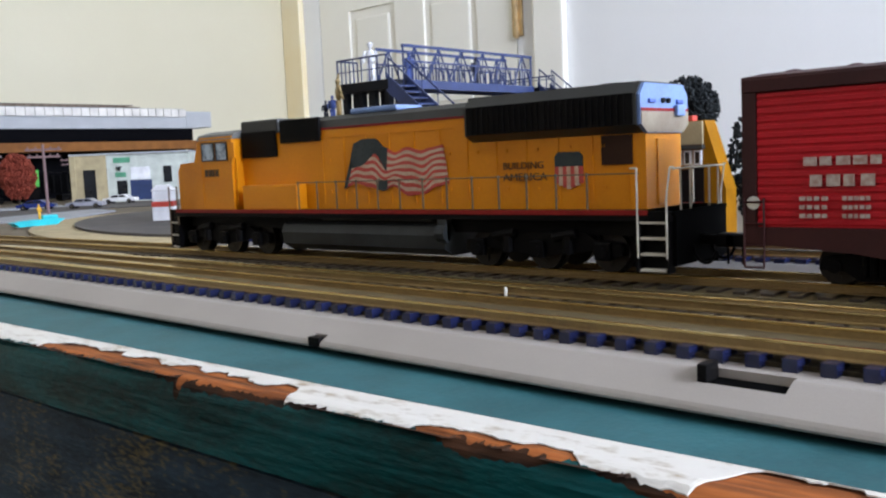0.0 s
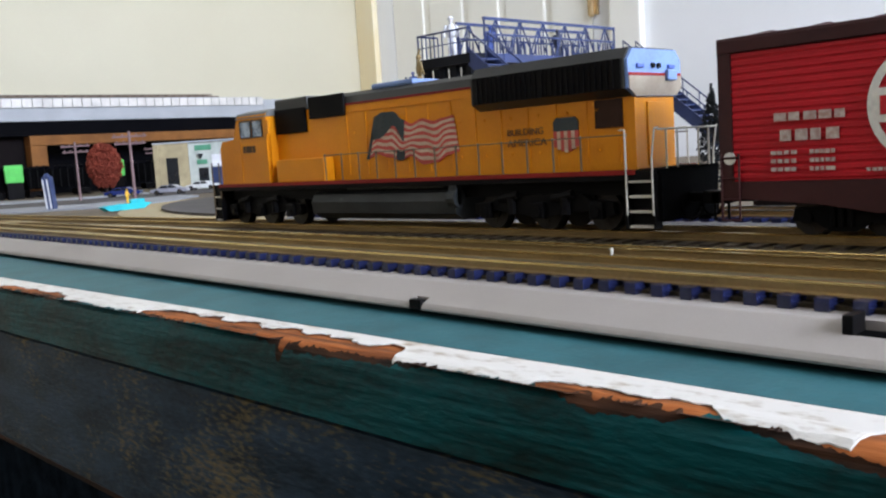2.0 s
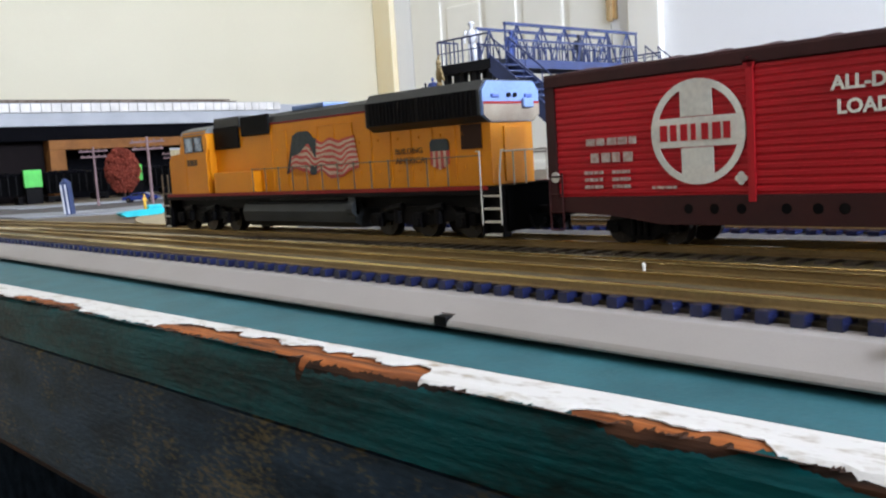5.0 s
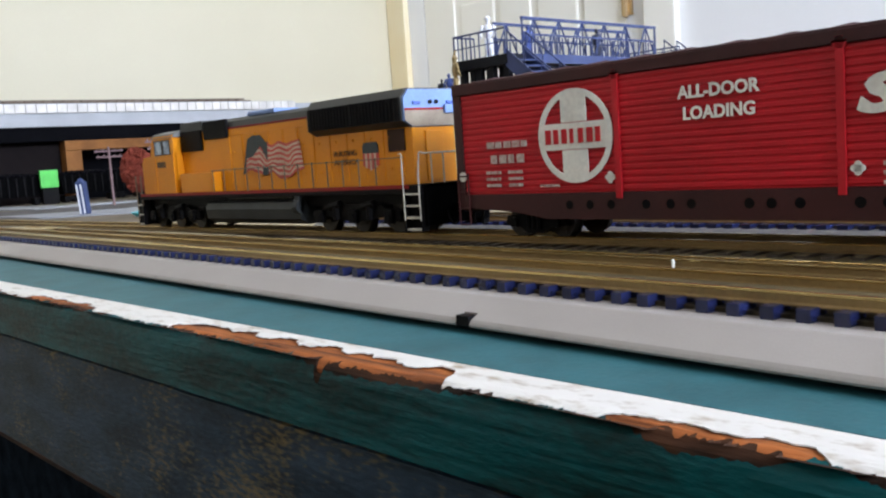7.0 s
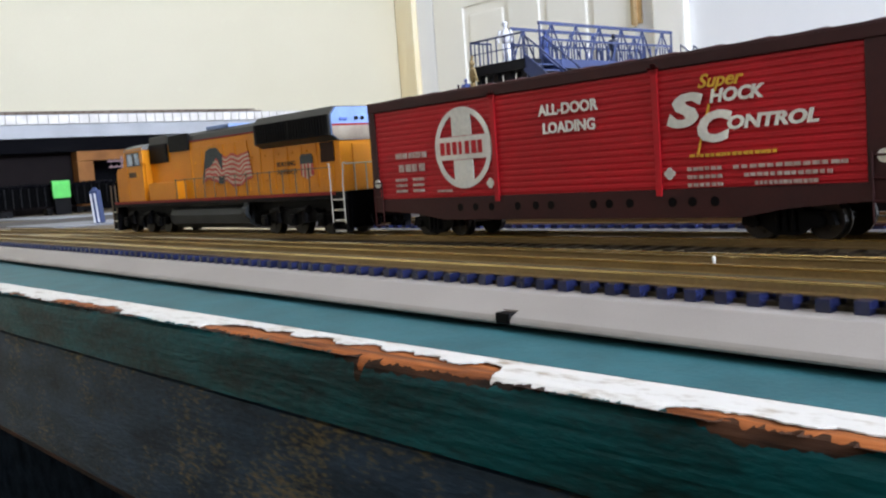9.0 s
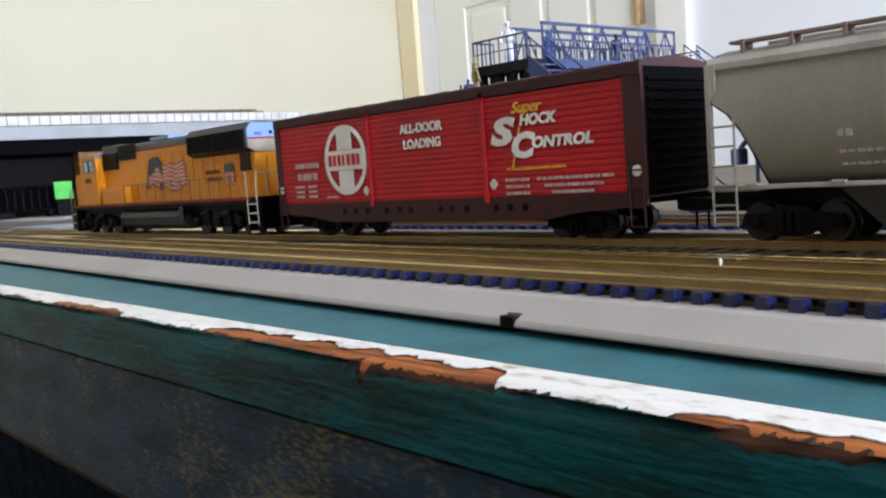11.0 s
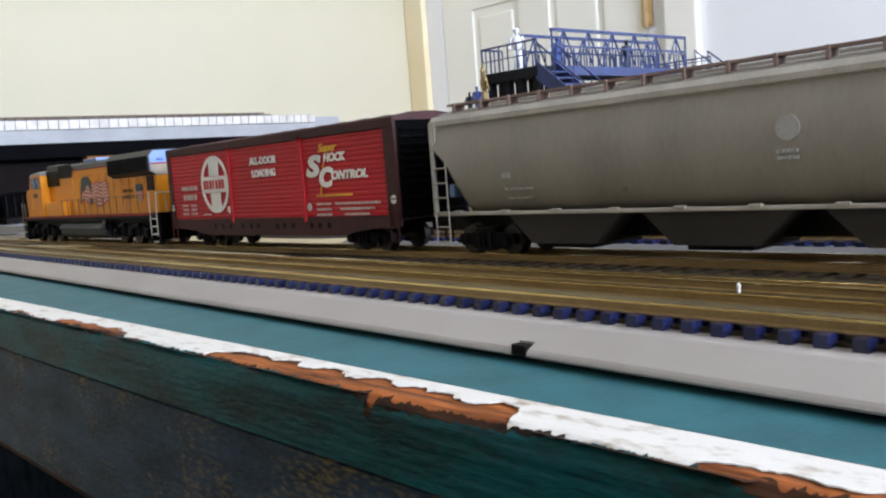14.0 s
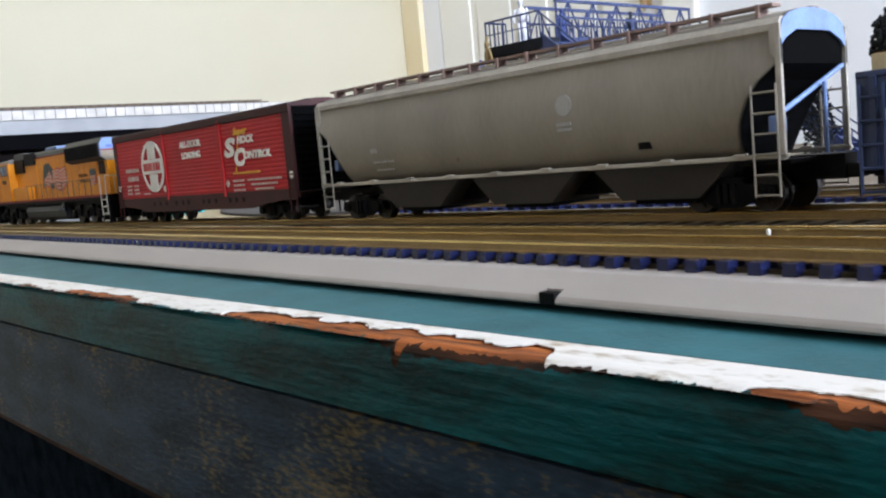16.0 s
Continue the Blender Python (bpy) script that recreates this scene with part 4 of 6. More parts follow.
def flag(c, u, y):
    """A waving striped flag, its bands thin wavy strips set on the hood side."""
    x0, x1 = u(-0.1222), u(-0.0792)
    us = (0.0, 0.12, 0.25, 0.38, 0.48, 0.62, 0.76, 0.88, 1.0)
    tops = (0.0425, 0.0438, 0.0437, 0.0402, 0.0386, 0.0402, 0.0388, 0.0396, 0.0402)
    feet = (0.0262, 0.0281, 0.0266, 0.0252, 0.0266, 0.0233, 0.0238, 0.0262, 0.0272)
    warp = (0.0, 0.02, -0.03, 0.05, 0.03, -0.05, 0.04, -0.03, 0.0)

    def curve(vals, k):
        i = min(int(np.searchsorted(us, k, side="right")) - 1, len(us) - 2)
        f = (k - us[i]) / (us[i + 1] - us[i])
        f = f * f * (3 - 2 * f)
        return vals[i] + (vals[i + 1] - vals[i]) * f

    def at(k, v):
        z0, z1 = curve(tops, k), curve(feet, k)
        vv = v + curve(warp, k) * math.sin(math.pi * v) + 0.020 * math.sin(k * 31 + v * 3) * math.sin(math.pi * v)
        return x0 + (x1 - x0) * k - 0.0062 * v * (1 - k) ** 1.5 + 0.0020 * v * k, z0 + (z1 - z0) * vv

    def strip(name, k0, k1, v0, v1, material, dy, label=""):
        bm = B()
        n = 40
        ks = [k0 + (k1 - k0) * i / n for i in range(n + 1)]
        lo = [at(k, v1(k) if callable(v1) else v1) for k in ks]
        hi = [at(k, v0) for k in ks]
        lo = [bm.verts.new((x, y - dy, z)) for x, z in lo]
        hi = [bm.verts.new((x, y - dy, z)) for x, z in hi]
        fs = [bm.faces.new((lo[i], lo[i + 1], hi[i + 1], hi[i])) for i in range(n)]
        g = bmesh.ops.extrude_face_region(bm, geom=fs)
        bmesh.ops.translate(bm, vec=(0, 0.0003, 0), verts=[v for v in g["geom"] if isinstance(v, bmesh.types.BMVert)])
        bmesh.ops.recalc_face_normals(bm, faces=bm.faces[:])
        return part(name, bm, material, c, label)
    for i in range(13):
        strip("flag_stripe", 0.0, 1.0, i / 13, (i + 1) / 13, "flag_red" if i % 2 == 0 else "flag_white", 0.0001)
    canton = strip("flag_canton", 0.0, 0.40, -0.01, lambda k: 0.46 + 0.16 * math.sin(k * 16), "flag_blue", 0.00022, "dark navy canton")
    strip("flag_hoist", 0.0, 0.035, 0.40, 1.0, "flag_blue", 0.00022)
    strip("flag_fold", 0.33, 0.42, 0.72, 1.0, "flag_blue", 0.00022)
    bm = B()
    for i in range(4):
        for j in range(3):
            x, z = at(0.06 + i * 0.09, 0.10 + j * 0.13)
            box(bm, x - 0.0003, x + 0.0003, y - 0.0004, y - 0.0002, z - 0.0003, z + 0.0003)
    part("star_field", bm, "tank", canton)


def corrugated(x0, x1, y, z0, z1, n, deep):
    """A door skin with level ribs."""
    pts = []
    dz = (z1 - z0) / n
    for i in range(n):
        a = z0 + i * dz
        pts += [(y, a), (y, a + dz * 0.22), (y - deep, a + dz * 0.42), (y - deep, a + dz * 0.88)]
    pts += [(y, z1), (y + 0.0012, z1), (y + 0.0012, z0)]
    return prism(B(), pts, "x", x0, x1)


BC = 0.1249


def boxcar():
    c = thing("boxcar", pose(BC, 0, RZ), "red model boxcar with ribbed doors and white lettering", "freight car")
    u = lambda x: x - BC
    x0, x1, w = u(0.0263), u(0.2235), 0.0178
    b = B()
    box(b, x0, x1, -w + 0.0006, w - 0.0006, 0.0128, 0.0512)
    part("body", b, "box_brown", c, "dark red-brown body")
    for s in (-1, 1):
        doors = ((u(0.0300), u(0.0930)), (u(0.0950), u(0.1575)), (u(0.1595), u(0.2165)))
        for a, e in doors:
            d = corrugated(a, e, 0, 0.0147, 0.0480, 17, 0.00028)
            m = pose(0, -w + 0.0004, 0) if s < 0 else pose(0, w - 0.0004, 0) @ Matrix.Diagonal((1, -1, 1, 1))
            bmesh.ops.transform(d, matrix=m, verts=d.verts[:])
            bmesh.ops.recalc_face_normals(d, faces=d.faces[:])
            part("door", d, "box_red", c, "red ribbed loading door")
        for a in (u(0.0930), u(0.1575)):
            b = B()
            box(b, a, a + 0.0020, s * w - 0.0006, s * w + 0.0002, 0.0128, 0.0500, 0.0001)
            prism(b, [(a - 0.0010, 0.0490), (a + 0.0030, 0.0490), (a + 0.0021, 0.0470), (a - 0.0001, 0.0470)], "y", s * w - 0.0006, s * w + 0.0004)
            part("door_post", b, "box_red", c)
        b = B()
        box(b, x0, x1, s * w - 0.0006, s * w + 0.0006, 0.0482, 0.0514, 0.0002)
        box(b, x0, u(0.0298), s * w - 0.0003, s * w + 0.0003, 0.0128, 0.0482)
        box(b, u(0.2168), x1, s * w - 0.0003, s * w + 0.0003, 0.0128, 0.0482)
        part("side_frame", b, "box_brown", c)
        # deep side sill with round holes
        b = B()
        y0, y1 = sorted((s * (w - 0.0012), s * (w + 0.0002)))
        prism(b, [(x0, 0.0145), (x0, 0.0105), (u(0.052), 0.0088), (u(0.066), 0.0066), (u(0.184), 0.0066), (u(0.197), 0.0088), (x1, 0.0105), (x1, 0.0145)], "y", y0, y1)
        sill = part("side_sill", b, "box_brown", c, "deep brown side sill with round holes")
        for hx in (0.0752, 0.0830, 0.0908, 0.1030, 0.1110, 0.1175, 0.1345, 0.1405, 0.1480, 0.1626, 0.1690, 0.1760):
            b = B()
            tube(b, (u(hx), s * (w - 0.0002), 0.0110), (u(hx), s * (w + 0.0003), 0.0110), 0.0014, 12)
            part("hole", b, "black", sill)
    # roof with ribs
    b = B()
    prism(b, [(-w - 0.0005, 0.0512), (w + 0.0005, 0.0512), (w + 0.0003, 0.0520), (0.003, 0.0538), (-0.003, 0.0538), (-w - 0.0003, 0.0520)], "x", x0, x1)
    part("roof", b, "box_brown", c)
    for i in range(13):
        x = x0 + (x1 - x0) * (i + 0.5) / 13
        b = B()
        prism(b, [(-w - 0.0005, 0.0519), (-0.003, 0.0542), (0.003, 0.0542), (w + 0.0005, 0.0519), (0.003, 0.0536), (-0.003, 0.0536)], "x", x - 0.0007, x + 0.0007)
        part("roof_rib", b, "box_brown", c)
    # ends: ribs, ladder, brake wheel
    for e, s in ((x0, -1), (x1, 1)):
        b = B()
        for i in range(12):
            z = 0.0150 + i * 0.0029
            tube(b, (e + s * 0.0002, -0.0155, z), (e + s * 0.0002, 0.0155, z), 0.0007, 6)
        part("end_ribs", b, "end_black", c, "black ribbed end")
        part("end_sheet", box(B(), e - s * 0.0004, e + s * 0.0001, -0.0168, 0.0168, 0.0132, 0.0505), "end_black", c, "flat black car end")
        b = B()
        for i in range(4):
            z = 0.0045 + i * 0.0055
            tube(b, (e - s * 0.0005, -w - 0.0006, z), (e - s * 0.0055, -w - 0.0006, z), 0.0003, 5)
        tube(b, (e - s * 0.0005, -w - 0.0006, 0.0045), (e - s * 0.0005, -w - 0.0006, 0.022), 0.0003, 5)
        tube(b, (e - s * 0.0055, -w - 0.0006, 0.0045), (e - s * 0.0055, -w - 0.0006, 0.022), 0.0003, 5)
        part("ladder", b, "box_brown", c)
        b = B()
        tube(b, (e - s * 0.0028, -w - 0.0001, 0.0208), (e - s * 0.0028, -w - 0.0005, 0.0208), 0.0017, 10)
        part("corner_mark", b, "ink_white", c, "small round white mark")
        freight_truck(c, e - s * 0.0300, 0.0180, 0.0050)
        coupler(c, e - s * 0.001, s)
    # markings on the near side
    y = -w - 0.0004
    cx, cz, rr = u(0.0785), 0.0318, 0.0142
    em = B()
    k = 40
    for i in range(k):
        a0, a1 = 2 * math.pi * i / k, 2 * math.pi * (i + 1) / k
        q = [(cx + r * math.cos(a), cz + r * math.sin(a)) for r, a in ((rr, a0), (rr, a1), (rr * 0.87, a1), (rr * 0.87, a0))]
        prism(em, q, "y", y - 0.0001, y + 0.0003)
    cw = 0.0048
    box(em, cx - cw, cx + cw, y - 0.00012, y + 0.0003, cz + 0.0042, cz + 0.0133)
    box(em, cx - cw, cx + cw, y - 0.00012, y + 0.0003, cz - 0.0133, cz - 0.0042)
    box(em, cx - 0.0134, cx + 0.0134, y - 0.00012, y + 0.0003, cz - 0.0040, cz + 0.0040)
    emblem = part("emblem", em, "ink_white", c, "white cross in a ring")
    for i, wide in enumerate((1.7, 1.5, 1.6, 1.1, 1.5, 1.8, 1.5)):
        bx = cx - 0.0112 + i * 0.0032
        block("emblem_bar", "box_red", emblem, bx, bx + wide * 0.0013, y - 0.00032, y + 0.0001, cz - 0.0022, cz + 0.0022)
    bars("company_bars", "ink_grey", c, u(0.0415), u(0.0605), y, 0.0297, 0.0318, 5)
    bars("number_bars", "ink_grey", c, u(0.0430), u(0.0585), y, 0.0247, 0.0275, 4)
    for i in range(3):
        bars("small_print", "ink_grey", c, u(0.0405), u(0.0475), y, 0.0213 - i * 0.0021, 0.0223 - i * 0.0021, 4)
        bars("small_print", "ink_grey", c, u(0.0505), u(0.0570), y, 0.0213 - i * 0.0021, 0.0223 - i * 0.0021, 5)
        bars("small_print", "ink_grey", c, u(0.1680), u(0.1790), y, 0.0195 - i * 0.0022, 0.0205 - i * 0.0022, 6)
        bars("small_print", "ink_grey", c, u(0.1820 + 0.003 * i), u(0.2130 - 0.004 * i), y, 0.0195 - i * 0.0022, 0.0205 - i * 0.0022, 13)
    bars("small_print", "ink_grey", c, u(0.0640), u(0.0720), y, 0.0166, 0.0174, 6)
    for hx in (0.0910, 0.1622):
        b = B()
        for a in range(4):
            t = a * math.pi / 2
            tube(b, (u(hx) + 0.0009 * math.cos(t), y, 0.0190 + 0.0009 * math.sin(t)), (u(hx) + 0.0009 * math.cos(t), y + 0.0003, 0.0190 + 0.0009 * math.sin(t)), 0.0009, 8)
        part("round_mark", b, "ink_white", c)
    words("lettering", "ALL-DOOR", 0.0047, "ink_white", c, side_text(u(0.1148), y, 0.0394), stretch=1.0, bold=0.00014)
    words("lettering", "LOADING", 0.0047, "ink_white", c, side_text(u(0.1160), y, 0.0337), stretch=1.0, bold=0.00014)
    words("lettering", "S", 0.0118, "ink_white", c, side_text(u(0.1622), y, 0.0321), shear=0.22, stretch=1.65, bold=0.0006)
    words("lettering", "HOCK", 0.0047, "ink_white", c, side_text(u(0.1757), y, 0.0376), shear=0.2, stretch=1.10, bold=0.0002)
    words("lettering", "C", 0.0106, "ink_white", c, side_text(u(0.1710), y, 0.0275), shear=0.2, stretch=1.25, bold=0.0006)
    words("lettering", "ONTROL", 0.0047, "ink_white", c, side_text(u(0.1804), y, 0.0301), shear=0.2, stretch=1.28, bold=0.0002)
    words("lettering", "Super", 0.0050, "ink_yellow", c, side_text(u(0.1722), y, 0.0417), shear=0.35, stretch=1.1, bold=0.0001)
    part("yellow_line", prism(B(), [(u(0.1752), 0.0372), (u(0.1758), 0.0372), (u(0.1715), 0.0232), (u(0.1709), 0.0232)], "y", y + 0.00005, y + 0.0004), "ink_yellow", c)
    bars("yellow_bars", "ink_yellow", c, u(0.1690), u(0.1708), y, 0.0232, 0.0240, 1)
    bars("yellow_bars", "ink_yellow", c, u(0.1722), u(0.1948), y, 0.0231, 0.0240, 14)
    return c


HC = 0.3500


def hopper():
    c = thing("covered_hopper_car", pose(HC, 0, RZ), "weathered grey model covered hopper car with curved sides", "freight car")
    u = lambda x: x - HC
    x0, x1 = u(0.2445), u(0.4490)
    # body: curved sides, lower corners cut away to the slope sheets
    prof = [(0.0122, 0.0152), (0.0146, 0.0180), (0.0161, 0.0205), (0.0173, 0.0235), (0.0180, 0.0265), (0.01848, 0.0300), (0.0186, 0.0340), (0.0184, 0.0377), (0.0178, 0.0415), (0.0174, 0.0435), (0.0170, 0.0470), (0.0160, 0.0486), (0.0125, 0.0503), (0.0060, 0.0516), (0.0, 0.0520)]
    sect = [(-a, z) for a, z in prof] + [(a, z) for a, z in prof[-2::-1]]
    bm = B()
    rings = []
    cut = lambda z: 0.0005 + 0.0129 * max(0.0, 1 - max(0.0, (z - 0.0152) / 0.0225) ** 1.9) ** 0.75
    xs = 24
    for i in range(xs + 1):
        ring = []
        for yy, z in sect:
            a, e = x0 + cut(z), x1 - cut(z)
            ring.append(bm.verts.new((a + (e - a) * i / xs, yy, z)))
        rings.append(ring)
    for p, q in zip(rings, rings[1:]):
        for k in range(len(sect) - 1):
            bm.faces.new((p[k], q[k], q[k + 1], p[k + 1]))
        bm.faces.new((p[-1], q[-1], q[0], p[0]))
    half = len(prof)
    for ring, s in ((rings[0], -1), (rings[-1], 1)):
        sheet = B()
        pairs = [(sheet.verts.new(ring[k].co), sheet.verts.new(ring[len(ring) - 1 - k].co)) for k in range(half - 1)]
        fs = [sheet.faces.new((p[0], p[1], q[1], q[0])) for p, q in zip(pairs, pairs[1:])]
        g = bmesh.ops.extrude_face_region(sheet, geom=fs)
        bmesh.ops.translate(sheet, vec=(-s * 0.0008, 0, 0), verts=[v for v in g["geom"] if isinstance(v, bmesh.types.BMVert)])
        bmesh.ops.recalc_face_normals(sheet, faces=sheet.faces[:])
        # black colour stands in for shade in the hollow car end
        part("slope_sheet", sheet, "end_black", c, "curved end slope sheet painted black for shade")
    bmesh.ops.recalc_face_normals(bm, faces=bm.faces[:])
    part("body", bm, "hop", c, "grey curved body", smooth=True)
    b = B()
    for s in (-1, 1):
        prism(b, [(s * 0.0172, 0.0452), (s * 0.0181, 0.0460), (s * 0.0180, 0.0476), (s * 0.0168, 0.0492), (s * 0.0150, 0.0494), (s * 0.0148, 0.0470)], "x", x0, x1)
    part("roof_edge", b, "hop_pale", c, "pale rounded roof edge")
    b = B()
    for s in (-1, 1):
        box(b, x0 - 0.001, x1 + 0.001, s * 0.0178 - 0.0007, s * 0.0178 + 0.0007, 0.0142, 0.0154, 0.0003)
        for i in range(9):
            x = x0 + 0.012 + (x1 - x0 - 0.024) * i / 8
            box(b, x - 0.0018, x + 0.0018, s * 0.0180 - 0.0008, s * 0.0180 + 0.0008, 0.0150, 0.0159, 0.0002)
    part("side_sill", b, "hop_pale", c, "pale side sill")
    # roofwalk and hatches
    b = B()
    for s in (-1, 1):
        box(b, x0 + 0.004, x1 - 0.004, s * 0.0105 - 0.0022, s * 0.0105 + 0.0022, 0.0526, 0.0534)
        for i in range(15):
            x = x0 + 0.008 + (x1 - x0 - 0.016) * i / 14
            box(b, x - 0.0004, x + 0.0004, s * 0.0105 - 0.0024, s * 0.0105 + 0.0024, 0.0500, 0.0530)
    part("roofwalk", b, "walk_brown", c, "brown roofwalk")
    b = B()
    for i in range(15):
        x = x0 + 0.008 + (x1 - x0 - 0.016) * i / 14
        box(b, x - 0.0005, x + 0.0005, -0.0133, -0.0127, 0.0500, 0.0535)
        part("roofwalk_bracket", b, "walk_brown", c)
        b = B()
    b.free()
    b = B()
    box(b, x0 + 0.010, x1 - 0.010, -0.0035, 0.0035, 0.0515, 0.0530, 0.0005)
    part("trough_hatch", b, "hop", c)
    # bays
    part("center_sill", box(B(), x0 + 0.02, x1 - 0.02, -0.0060, 0.0060, 0.0062, 0.0146), "black", c)
    for i in range(3):
        xm = u(0.3010) + i * 0.0540
        b = B()
        prism(b, [(xm - 0.0235, 0.0142), (xm + 0.0235, 0.0142), (xm + 0.0130, 0.0045), (xm - 0.0130, 0.0045)], "y", -0.0150, 0.0150)
        bay = part("hopper_bay", b, "hop_dark", c, "discharge bay darkened for shade")
        part("outlet_gate", box(B(), xm - 0.0100, xm + 0.0100, -0.0130, 0.0130, 0.0030, 0.0046, 0.0004), "black", bay)
    for e, s in ((x0, -1), (x1, 1)):
        # end sill, corner posts, ladders, brace
        b = B()
        box(b, e - s * 0.022, e + s * 0.0085, -0.0035, 0.0035, 0.0075, 0.0140)
        box(b, e - s * 0.013, e + s * 0.0008, -0.0168, 0.0168, 0.0126, 0.0137)
        part("end_sill", b, "black", c)
        for yy in (-0.0179, 0.0179):
            b = B()
            box(b, e - s * 0.0011, e + s * 0.0005, yy - 0.0006, yy + 0.0006, 0.0138, 0.0440, 0.0002)
            prism(b, [(e - s * 0.0024, 0.0405), (e + s * 0.0005, 0.0375), (e + s * 0.0005, 0.0475), (e - s * 0.0024, 0.0475)], "y", yy - 0.0004, yy + 0.0004)
            part("corner_post", b, "hop_pale", c, "pale corner post")
            b = B()
            lx = yy + (0.0010 if yy > 0 else -0.0010)
            for x in (e - s * 0.0010, e - s * 0.0078):
                tube(b, (x, lx, 0.0045), (x, lx, 0.0330), 0.00030, 6)
            for i in range(6):
                tube(b, (e - s * 0.0010, lx, 0.0050 + i * 0.0052), (e - s * 0.0078, lx, 0.0050 + i * 0.0052), 0.0003, 6)
            part("ladder", b, "hop", c, "grey side ladder")
        b = B()
        tube(b, (e - s * 0.0006, 0.0172, 0.0372), (e - s * 0.0050, -0.0110, 0.0250), 0.0007, 8)
        tube(b, (e - s * 0.0004, 0.0060, 0.0136), (e - s * 0.0004, 0.0060, 0.0330), 0.0006, 8)
        part("end_brace", b, "pale", c, "diagonal brace with blue light painted in")
        part("brake_reservoir", box(B(), e - s * 0.0062, e - s * 0.0035, -0.0140, -0.0090, 0.0205, 0.0250, 0.0006), "pale", c, "brake reservoir with blue light painted in")
        b = B()
        prism(b, [(-0.0182, 0.0415), (-0.0150, 0.0440), (-0.0090, 0.0462), (0.0090, 0.0462), (0.0150, 0.0440), (0.0182, 0.0415), (0.0170, 0.0470), (0.0160, 0.0486), (0.0125, 0.0503), (0.0060, 0.0516), (0.0, 0.0520), (-0.0060, 0.0516), (-0.0125, 0.0503), (-0.0160, 0.0486), (-0.0170, 0.0470)], "x", *sorted((e - s * 0.0003, e + s * 0.0004)))
        # window reflection on the arched end top, painted as blue
        part("end_sheet", b, "pale", c, "arched end sheet with blue window light painted in")
        freight_truck(c, e - s * 0.0195, 0.0200, 0.0050)
        coupler(c, e + s * 0.0080, s)
    # markings
    y = -0.01895
    b = B()
    lx, lz = u(0.3790), 0.0345
    tube(b, (lx, -0.0184, lz), (lx, -0.0189, lz), 0.0032, 24)
    part("emblem", b, "hop_faint", c, "faded round emblem")
    bars("small_print", "hop_faint", c, lx - 0.0030, lx + 0.0030, -0.0190, lz - 0.0062, lz - 0.0052, 5)
    bars("small_print", "hop_faint", c, lx - 0.0030, lx + 0.0030, -0.0190, lz - 0.0078, lz - 0.0069, 6)
    bars("company_bars", "hop_faint", c, u(0.2790), u(0.2830), -0.0181, 0.0262, 0.0280, 2)
    bars("number_bars", "hop_faint", c, u(0.2790), u(0.2920), -0.0170, 0.0222, 0.0240, 6)
    bars("small_print", "hop_faint", c, u(0.2790), u(0.2900), -0.0156, 0.0192, 0.0200, 6)
    part("stencil_panel", box(B(), u(0.4040), u(0.4080), -0.0164, -0.0150, 0.0192, 0.0212), "black", c, "small black stencil panel")
    bars("stencil_bars", "walk_brown", c, u(0.3265), u(0.3285), -0.0164, 0.0203, 0.0218, 1)
    return c


NC = 0.5650


def blue_car():
    c = thing("gondola_car", pose(NC, 0, RZ), "dark blue model gondola car with ribbed sides", "freight car")
    u = lambda x: x - NC
    x0, x1, w = u(0.4672), u(0.6600), 0.0172
    b = B()
    for s in (-1, 1):
        box(b, x0, x1, s * w - 0.0005, s * w + 0.0005, 0.0105, 0.0325)
        box(b, x0, x1, s * w - 0.0009, s * w + 0.0009, 0.0315, 0.0330, 0.0003)
    box(b, x0, x0 + 0.001, -w, w, 0.0105, 0.0325), box(b, x1 - 0.001, x1, -w, w, 0.0105, 0.0325)
    part("body", b, "blue_car", c)
    part("car_floor", box(B(), x0, x1, -w, w, 0.0092, 0.0108), "black", c)
    for i in range(14):
        x = x0 + 0.004 + (x1 - x0 - 0.008) * i / 13
        for s in (-1, 1):
            b = box(B(), x - 0.0008, x + 0.0008, s * (w + 0.0008) - 0.0006, s * (w + 0.0008) + 0.0006, 0.0100, 0.0318, 0.0002)
            part("side_post", b, "blue_car", c)
    for e, s in ((x0, -1), (x1, 1)):
        b = B()
        for i in range(5):
            z = 0.0050 + i * 0.0055
            tube(b, (e - s * 0.001, -w - 0.0016, z), (e - s * 0.0065, -w - 0.0016, z), 0.0004, 6)
        for x in (e - s * 0.001, e - s * 0.0065):
            tube(b, (x, -w - 0.0016, 0.0045), (x, -w - 0.0016, 0.0300), 0.0004, 6)
        part("ladder", b, "blue_car", c)
        part("placard", box(B(), e - s * 0.0060, e - s * 0.0085, -w - 0.0012, -w - 0.0005, 0.0215, 0.0240), "ink_white", c)
        freight_truck(c, e - s * 0.0270, 0.0190, 0.0050)
        coupler(c, e - s * 0.001, s)
    return c


TRAIN = [(locomotive(), LC), (boxcar(), BC), (hopper(), HC), (blue_car(), NC)]

# how far the train has run, in metres, second by second
RUN = [(0, 0.0000), (0.5, 0.0085), (1, 0.0166), (1.5, 0.0274), (2, 0.0389), (2.5, 0.0514), (3, 0.0633), (3.5, 0.0745), (4, 0.0860), (4.5, 0.0971), (7, 0.1584), (7.5, 0.1736), (8, 0.1872), (8.5, 0.2051), (9, 0.2210), (9.5, 0.2380), (12, 0.3319), (12.5, 0.3529), (13, 0.3716), (13.5, 0.3888), (14, 0.4091), (14.5, 0.4281), (15, 0.4481), (15.5, 0.4663), (16, 0.4881)]


